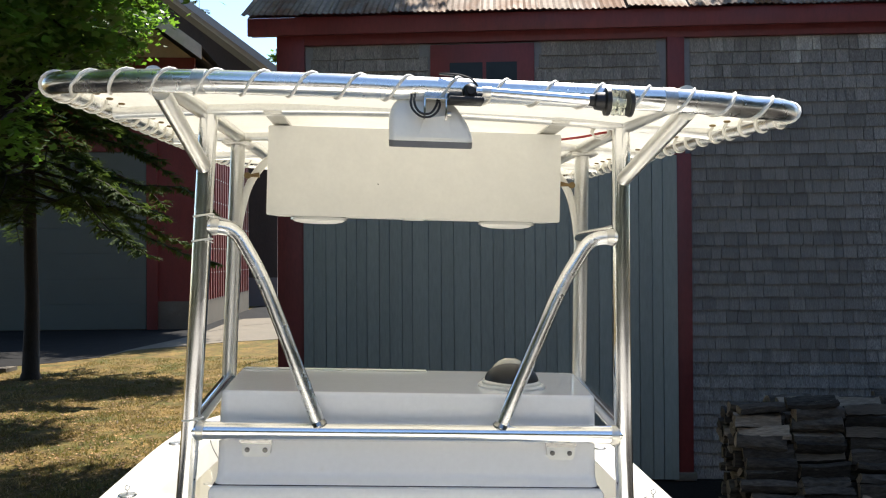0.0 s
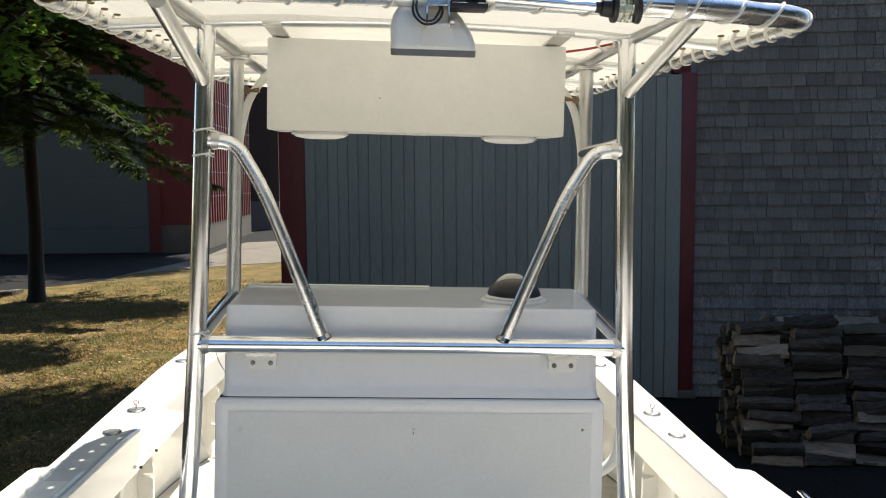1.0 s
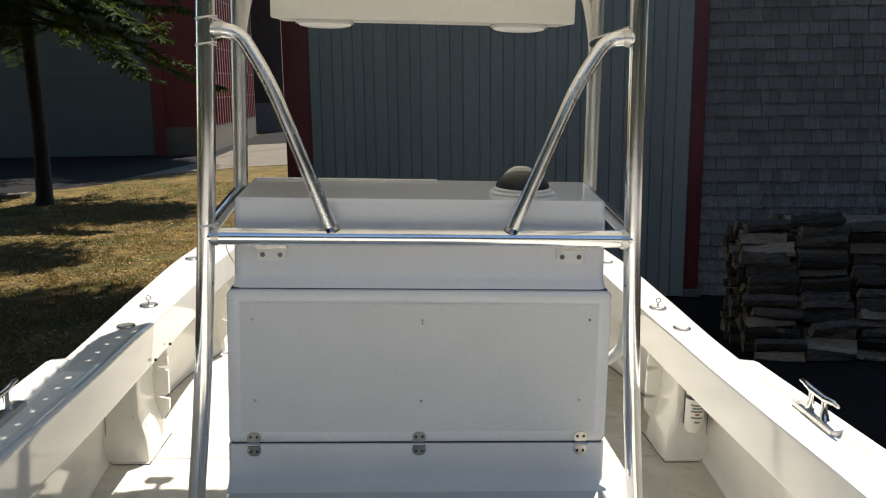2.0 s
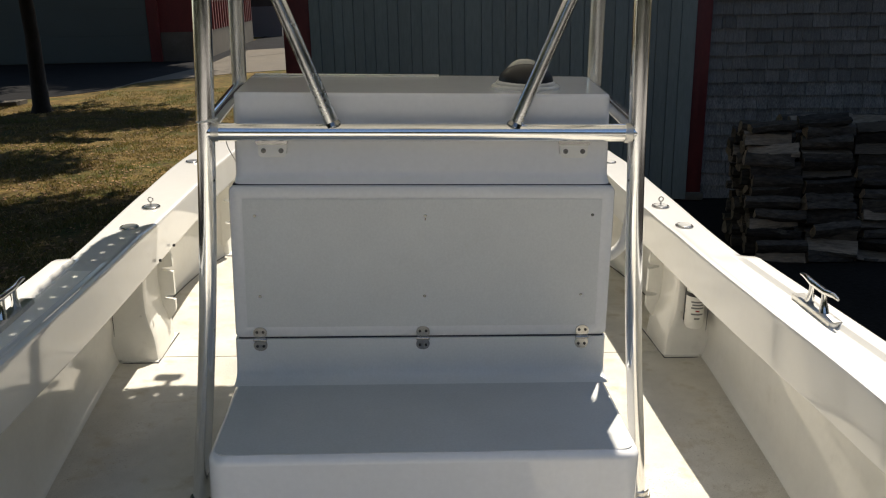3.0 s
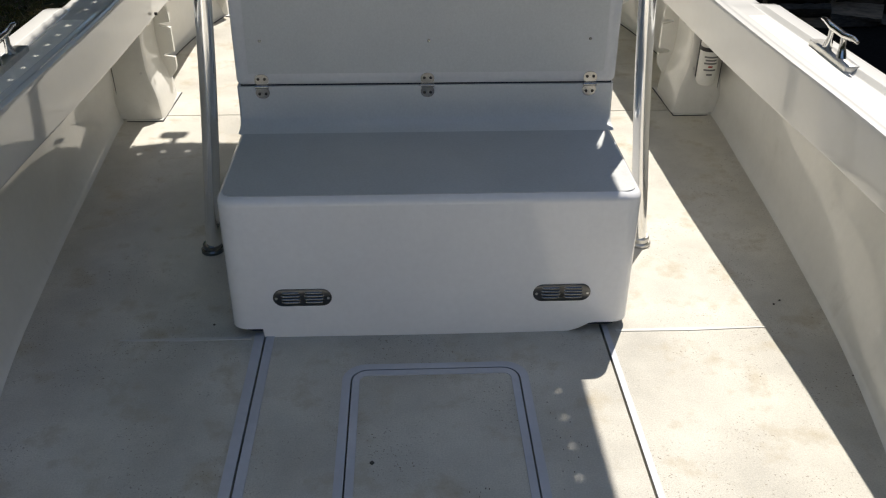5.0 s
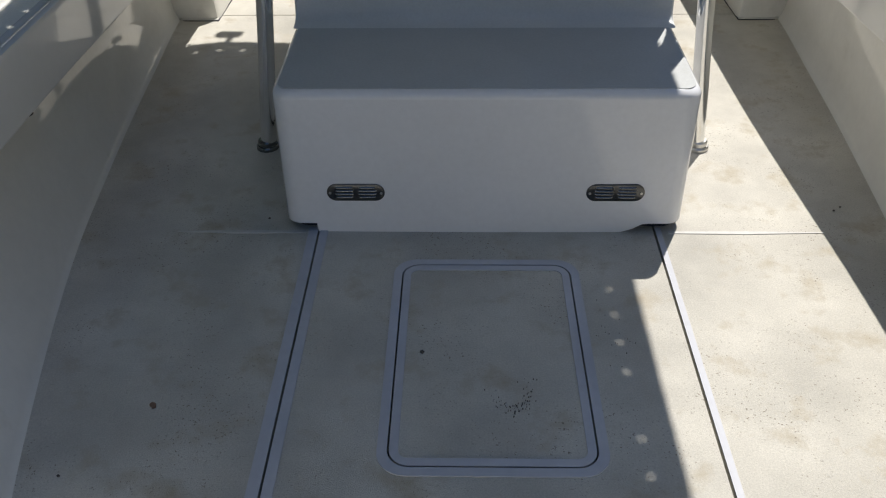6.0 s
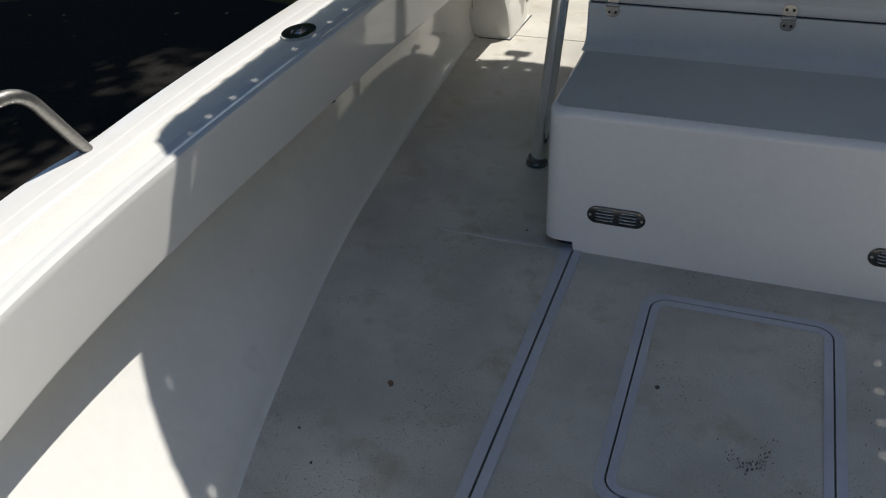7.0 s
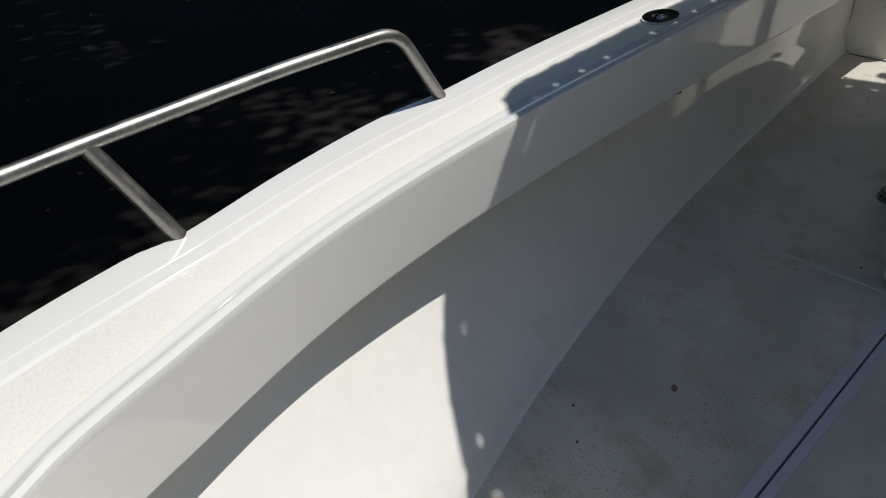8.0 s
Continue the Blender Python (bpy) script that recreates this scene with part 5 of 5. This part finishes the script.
part("door_light", box(-2.95, -2.45, -0.14, -0.05, 3.64, 4.2, 0.03), BLACK, shed)
for side in (-1, 1):
    xs = (-7.0, 0.5) if side > 0 else (-7.0, -14.5)
    zt, ze = 14.2, 8.7
    rows = [[(xs[0], -1.2, zt), (xs[0], 11.6, zt)], [(xs[1], -1.2, ze), (xs[1], 11.6, ze)]]
    bm = grid(rows)
    grid([[(x, y, z - 0.28) for x, y, z in row] for row in rows], bm=bm)
    part("roof", bm, ROOFING, shed, "grey shingled roof")
    a, b = Vector((xs[0], -1.22, zt)), Vector((xs[1], -1.22, ze))
    part("rake_board", grid([[a + Vector((0, 0, 0.02)), a - Vector((0, 0, 0.45))], [b + Vector((0, 0, 0.02)), b - Vector((0, 0, 0.45))]]), SOFFIT, shed)
    a2, b2 = a + Vector((0, 1.2, -0.32)), b + Vector((0, 1.2, -0.32))
    part("soffit", grid([[a - Vector((0, 0, 0.32)), a2], [b - Vector((0, 0, 0.32)), b2]]), SOFFIT, shed)
part("gable", grid([[(-14, 0.1, 8.55), (-7, 0.1, 13.8)], [(-0.03, 0.1, 8.55), (-7, 0.1, 13.8)]]), SOFFIT, shed)
# dark lean-to beyond the side wall
back = thing("storage_building", (-7, 46, GROUND_Z), "dark brown gabled building beyond the concrete path", "building", place=LAND)
EX, EZ, RX, RZ = -4.8, 10.35, -17.8, 10.35 + 13.0 * 0.753
part("wall", box(2 * RX - EX + 1.0, EX - 1.0, 42.6, 42.9, GROUND_Z, EZ + 0.3), BROWNWALL, back, "dark brown boarded gable wall")
part("side_wall", box(EX - 1.3, EX - 1.0, 42.9, 56, GROUND_Z, EZ + 0.3), BROWNWALL, back)
part("gable", grid([[(2 * RX - EX + 1.0, 42.65, EZ), (RX, 42.65, RZ - 0.7)], [(EX - 1.0, 42.65, EZ), (RX, 42.65, RZ - 0.7)]]), BROWNWALL, back)
part("base", box(2 * RX - EX + 1.0, EX - 1.0, 42.5, 42.6, GROUND_Z, 0.6), GREYTRIM, back)
for xe in (EX, 2 * RX - EX):
    rows = [[(RX, 39.8, RZ), (RX, 57, RZ)], [(xe, 39.8, EZ), (xe, 57, EZ)]]
    bm = grid(rows)
    grid([[(x, y, z - 0.34) for x, y, z in row] for row in rows], bm=bm)
    part("roof", bm, ROOFING, back, "grey shingled roof")
    part("rake_board", grid([[(RX, 39.78, RZ + 0.02), (RX, 39.78, RZ - 0.38)], [(xe, 39.78, EZ + 0.02), (xe, 39.78, EZ - 0.38)]]), GREYTRIM, back)
    part("soffit", grid([[(RX, 39.8, RZ - 0.36), (RX, 42.6, RZ - 0.36)], [(xe, 39.8, EZ - 0.36), (xe, 42.6, EZ - 0.36)]]), SOFFIT, back, "tan boarded soffit")

# ---- trees ----
def limb(bm, a, b, r0, r1, rng, steps=5, sag=0.0):
    pts = [Vector(a).lerp(Vector(b), t) + Vector((rng.uniform(-1, 1), rng.uniform(-1, 1), rng.uniform(-1, 1))) * 0.05 * (Vector(b) - Vector(a)).length * (0 < t < 1) - Vector((0, 0, sag * math.sin(3.14 * t))) for t in spread(0, 1, steps)]
    tube(pts, [r0 + (r1 - r0) * t for t in spread(0, 1, steps)], 7, bm)
    return pts


def leaves_mesh(name, quads, mat, parent, label):
    vs, fs = [], []
    for q in quads:
        o = len(vs)
        vs += q
        fs.append(list(range(o, o + len(q))))
    me = bpy.data.meshes.new(name)
    me.from_pydata([Vector(v) - BASE[parent] for v in vs], [], fs)
    me.materials.append(mat)
    ob = new(name, me)
    ob.parent = parent
    return tagged(ob, label)


def leaf(p, size, rng):
    """A lobed leaf that hangs roughly level."""
    n = Vector((rng.gauss(0, 0.55), rng.gauss(0, 0.55), 1)).normalized()
    u = n.orthogonal().normalized()
    u = (Matrix.Rotation(rng.uniform(0, 6.283), 3, n) @ u)
    v = n.cross(u)
    shape = ((0, -0.5), (0.32, -0.28), (0.55, 0.05), (0.2, 0.12), (0.0, 0.6), (-0.2, 0.12), (-0.55, 0.05), (-0.32, -0.28))
    return [tuple(p + size * (a * u + b * v)) for a, b in shape]


def maple(base, center, radii, count, seed, label, clumps=70, size=0.13, girth=0.24):
    rng = random.Random(seed)
    tree = thing("maple_tree", base, label, "tree", place=LAND)
    bm = bmesh.new()
    top = Vector(center)
    limb(bm, base, (top.x, top.y, top.z + radii[2] * 0.5), girth, girth * 0.2, rng, 8)
    quads, centers = [], []
    for k in range(clumps):
        d = Vector((rng.gauss(0, 1), rng.gauss(0, 1), rng.gauss(0, 1))).normalized() * rng.uniform(0.45, 1.0) ** 0.6
        centers.append(top + Vector((d.x * radii[0], d.y * radii[1], d.z * radii[2])))
    for c in centers:
        if rng.random() < 0.5:
            root = Vector((top.x, top.y, top.z))
            limb(bm, root, c, 0.05, 0.008, rng, 5)
        r = rng.uniform(0.5, 1.0)
        for j in range(count // clumps):
            d = Vector((rng.gauss(0, 1), rng.gauss(0, 1), rng.gauss(0, 0.55))) * r * 0.5
            quads.append(leaf(c + d, size * rng.uniform(0.7, 1.3), rng))
    part("trunk", bm, BARK, tree, "rough brown trunk and limbs")
    leaves_mesh("crown", quads, LEAF, tree, "dense green broad leaves")
    return tree


def spruce(base, height, reach, first, seed, label, count=60, twigs=26):
    rng = random.Random(seed)
    tree = thing("spruce_tree", base, label, "tree", place=LAND)
    bm = bmesh.new()
    b = Vector(base)
    tube([b + Vector((0, 0, -0.05)), b + Vector((0, 0, 0.15)), b + Vector((0.03, 0, 1.5)), b + Vector((-0.03, 0, 4)), b + Vector((0, 0, height))], [0.24, 0.17, 0.14, 0.12, 0.01], 12, bm)
    quads = []
    for k in range(count):
        z = first + (height - first) * (k / count) ** 1.15
        a = 2.4 * k + rng.uniform(-0.4, 0.4)
        length = reach * (1 - 0.85 * (z - first) / (height - first)) * rng.uniform(0.65, 1.05)
        way = Vector((math.cos(a), math.sin(a), 0))
        tip = b + way * length + Vector((0, 0, z - 0.36 * length))
        pts = limb(bm, b + Vector((0, 0, z)), tip, 0.035 * (1 - 0.7 * k / count), 0.006, rng, 6, -0.06 * length)
        for j in range(twigs):
            t = 0.18 + 0.82 * (j + rng.random()) / twigs
            i = min(4, int(t * 5))
            p = pts[i].lerp(pts[i + 1], t * 5 - i)
            sgn = rng.choice((-1, 1))
            side = Vector((-way.y, way.x, 0)) * sgn
            span = 0.55 * (1.15 - 0.75 * t) * rng.uniform(0.6, 1.2)
            dirn = (side * 0.85 + way * 0.55 + Vector((0, 0, rng.uniform(-0.45, 0.05)))).normalized()
            for m in range(9):
                c = p + dirn * span * (m + 0.5) / 9
                for sg in (-1, 1):
                    nd = (way * 0.6 * sg + dirn * 0.8 + Vector((0, 0, rng.uniform(-0.5, 0.2)))).normalized()
                    w = nd.cross(Vector((0, 0, 1))).normalized() * 0.017
                    ln = rng.uniform(0.09, 0.19)
                    quads.append([tuple(c - w), tuple(c + w), tuple(c + nd * ln + w * 0.3), tuple(c + nd * ln - w * 0.3)])
    part("trunk", bm, BARK, tree, "slender brown trunk with bare lower limbs")
    leaves_mesh("crown", quads, NEEDLE, tree, "drooping dark green needle sprays")
    return tree


spruce((-7.38, 16.2, GROUND_Z), 13.5, 3.95, 3.7, 5, "spruce with drooping boughs on the lawn", count=150, twigs=70)
maple((-6.6, 9.6, GROUND_Z), (-6.15, 9.5, 6.7), (3.2, 3.3, 3.6), 42000, 9, "broad-leaved maple overhanging the lawn", clumps=190)
# added out of view, only to shade the port yard
maple((-10.2, 6.8, GROUND_Z), (-6.2, 5.0, 8.4), (4.8, 4.4, 3.6), 52000, 12, "unseen broad-leaved maple added to shade the yard", clumps=200)
# unseen, its crown placed along the sun's way to shade the near lawn
maple((-7.4, 9.0, GROUND_Z), (-0.9, 12.0, 10.5), (2.9, 2.5, 1.5), 26000, 27, "unseen leaning maple added to shade the lawn", clumps=110)
# hidden tree, added to keep the sun off the driveway
maple((-13.5, 26.0, GROUND_Z), (-12.3, 25.6, 9.2), (5.0, 2.6, 2.1), 30000, 51, "hidden broad-leaved maple added to shade the driveway", clumps=150, size=0.16)
# another unseen crown, added for shade on the port yard
maple((-9.6, -3.0, GROUND_Z), (-6.8, -1.6, 7.6), (4.4, 4.6, 3.6), 40000, 29, "second unseen broad-leaved maple added to shade the yard", clumps=170)
# two small crowns added out of view for the shade patches on the lawn
maple((-0.8, 22.5, GROUND_Z), (-3.0, 20.5, 9.9), (1.7, 1.0, 0.9), 9000, 61, "unseen tall maple added to shade the far lawn", clumps=46, girth=0.06)
maple((-0.2, 19.0, GROUND_Z), (-3.1, 16.0, 9.7), (1.1, 0.9, 0.5), 5000, 62, "unseen slender maple added to shade a lawn patch", clumps=34, girth=0.05)
# also added out of sight, to shade the drive up to the path
maple((-1.0, 37.0, GROUND_Z), (-3.9, 31.2, 13.4), (1.7, 3.0, 0.9), 15000, 63, "hidden tall maple added to shade the driveway by the path", clumps=75, size=0.16, girth=0.07)
# unseen crown above the barn, added to block sun from the starboard yard
maple((9.5, 12.5, GROUND_Z), (7.4, 8.6, 9.6), (2.4, 3.0, 1.5), 22000, 64, "unseen broad-leaved maple added to shade the starboard yard", clumps=100)
spruce((-13.5, 60, GROUND_Z), 22.0, 4.0, 2.0, 31, "distant dark spruce behind the sheds", count=40, twigs=14)
maple((-9.0, 66, GROUND_Z), (-9.0, 66, 12), (5, 4, 6), 5000, 33, "distant leafy tree behind the sheds", clumps=50, size=0.35)

# unseen woods, added to close the place behind and beside it and darken reflections
rng = random.Random(41)
vs, fs = [], []
for k in range(26000):
    a = rng.uniform(2.75, 6.75)
    d = rng.uniform(24, 34) + 6 * math.sin(3 * a)
    x, y = d * math.cos(a), d * math.sin(a)
    top = 9 + 11 * abs(math.cos(a)) ** 1.5 + 2.5 * math.sin(7 * a) + 1.5 * math.sin(17 * a + 1)
    p = Vector((x, y, GROUND_Z + top * rng.random() ** 0.8))
    q = leaf(p, rng.uniform(0.8, 1.6), rng)
    o = len(vs)
    vs += q
    fs.append(tuple(range(o, o + len(q))))
me = bpy.data.meshes.new("far_woods")
me.from_pydata(vs, [], fs)
me.materials.append(WOODS)
tagged(new("far_woods", me), "unseen dark green woods added round the yard for reflections", "woods", kind="stuff")

# ---- grass ----
rng = random.Random(17)
vs, fs, tints = [], [], []
for k in range(125000):
    y = 4.2 + 15.5 * rng.random() ** 1.15
    x = rng.uniform(-0.62 * (y + 1.9), -0.10 * (y + 1.9))
    if y > 17.4 and x < -7.2:
        continue
    if y < 4.8 and x > -3:
        continue
    # the grass stands in tufts, with worn ground between them
    tuft = noise.noise(Vector((x * 1.9, y * 1.9, 0.0))) + 0.6 * noise.noise(Vector((x * 6.1, y * 6.1, 3.0)))
    if tuft < rng.uniform(-0.55, 0.15):
        continue
    h, a = rng.uniform(0.015, 0.042) * (1.0 + 0.7 * max(0.0, tuft)), rng.uniform(0, 6.283)
    w = rng.uniform(0.003, 0.009)
    dx, dy = math.cos(a) * w, math.sin(a) * w
    lx, ly = rng.gauss(0, 0.022), rng.gauss(0, 0.022)
    o = len(vs)
    vs += [(x - dx, y - dy, GROUND_Z), (x + dx, y + dy, GROUND_Z), (x + lx, y + ly, GROUND_Z + h)]
    fs.append((o, o + 1, o + 2))
    green = noise.noise(Vector((x * 0.7, y * 0.7, 9.0))) + rng.gauss(0, 0.35)
    tints.append(1 if green > 0.34 else 2 if green < -0.26 else 0)
me = bpy.data.meshes.new("grass")
me.from_pydata(vs, [], fs)
for k in (GRASS, GREENGRASS, STRAW):
    me.materials.append(k)
me.polygons.foreach_set("material_index", tints)
tagged(new("grass", me), "short dry grass blades over the lawn", "grass", kind="stuff")
# dry leaves scattered on the lawn and the yard
vs, fs = [], []
for k in range(5200):
    if k > 200:
        y = 4.5 + 12 * rng.random()
        x = rng.uniform(-0.6 * (y + 1.9), -0.15 * (y + 1.9))
    else:
        x, y = rng.uniform(-12, -1.8), rng.uniform(-2.5, 7)
    s = rng.uniform(0.009, 0.030)
    a = rng.uniform(0, 6.283)
    o = len(vs)
    for q in range(5):
        t = a + 6.283 * q / 5
        vs.append((x + s * math.cos(t) * rng.uniform(0.5, 1), y + s * math.sin(t), GROUND_Z + 0.008 + rng.uniform(0, 0.012)))
    fs.append(tuple(range(o, o + 5)))
me = bpy.data.meshes.new("fallen_leaves")
me.from_pydata(vs, [], fs)
me.materials.append(LITTER)
tagged(new("fallen_leaves", me), "scattered brown fallen leaves", "leaves", kind="stuff")
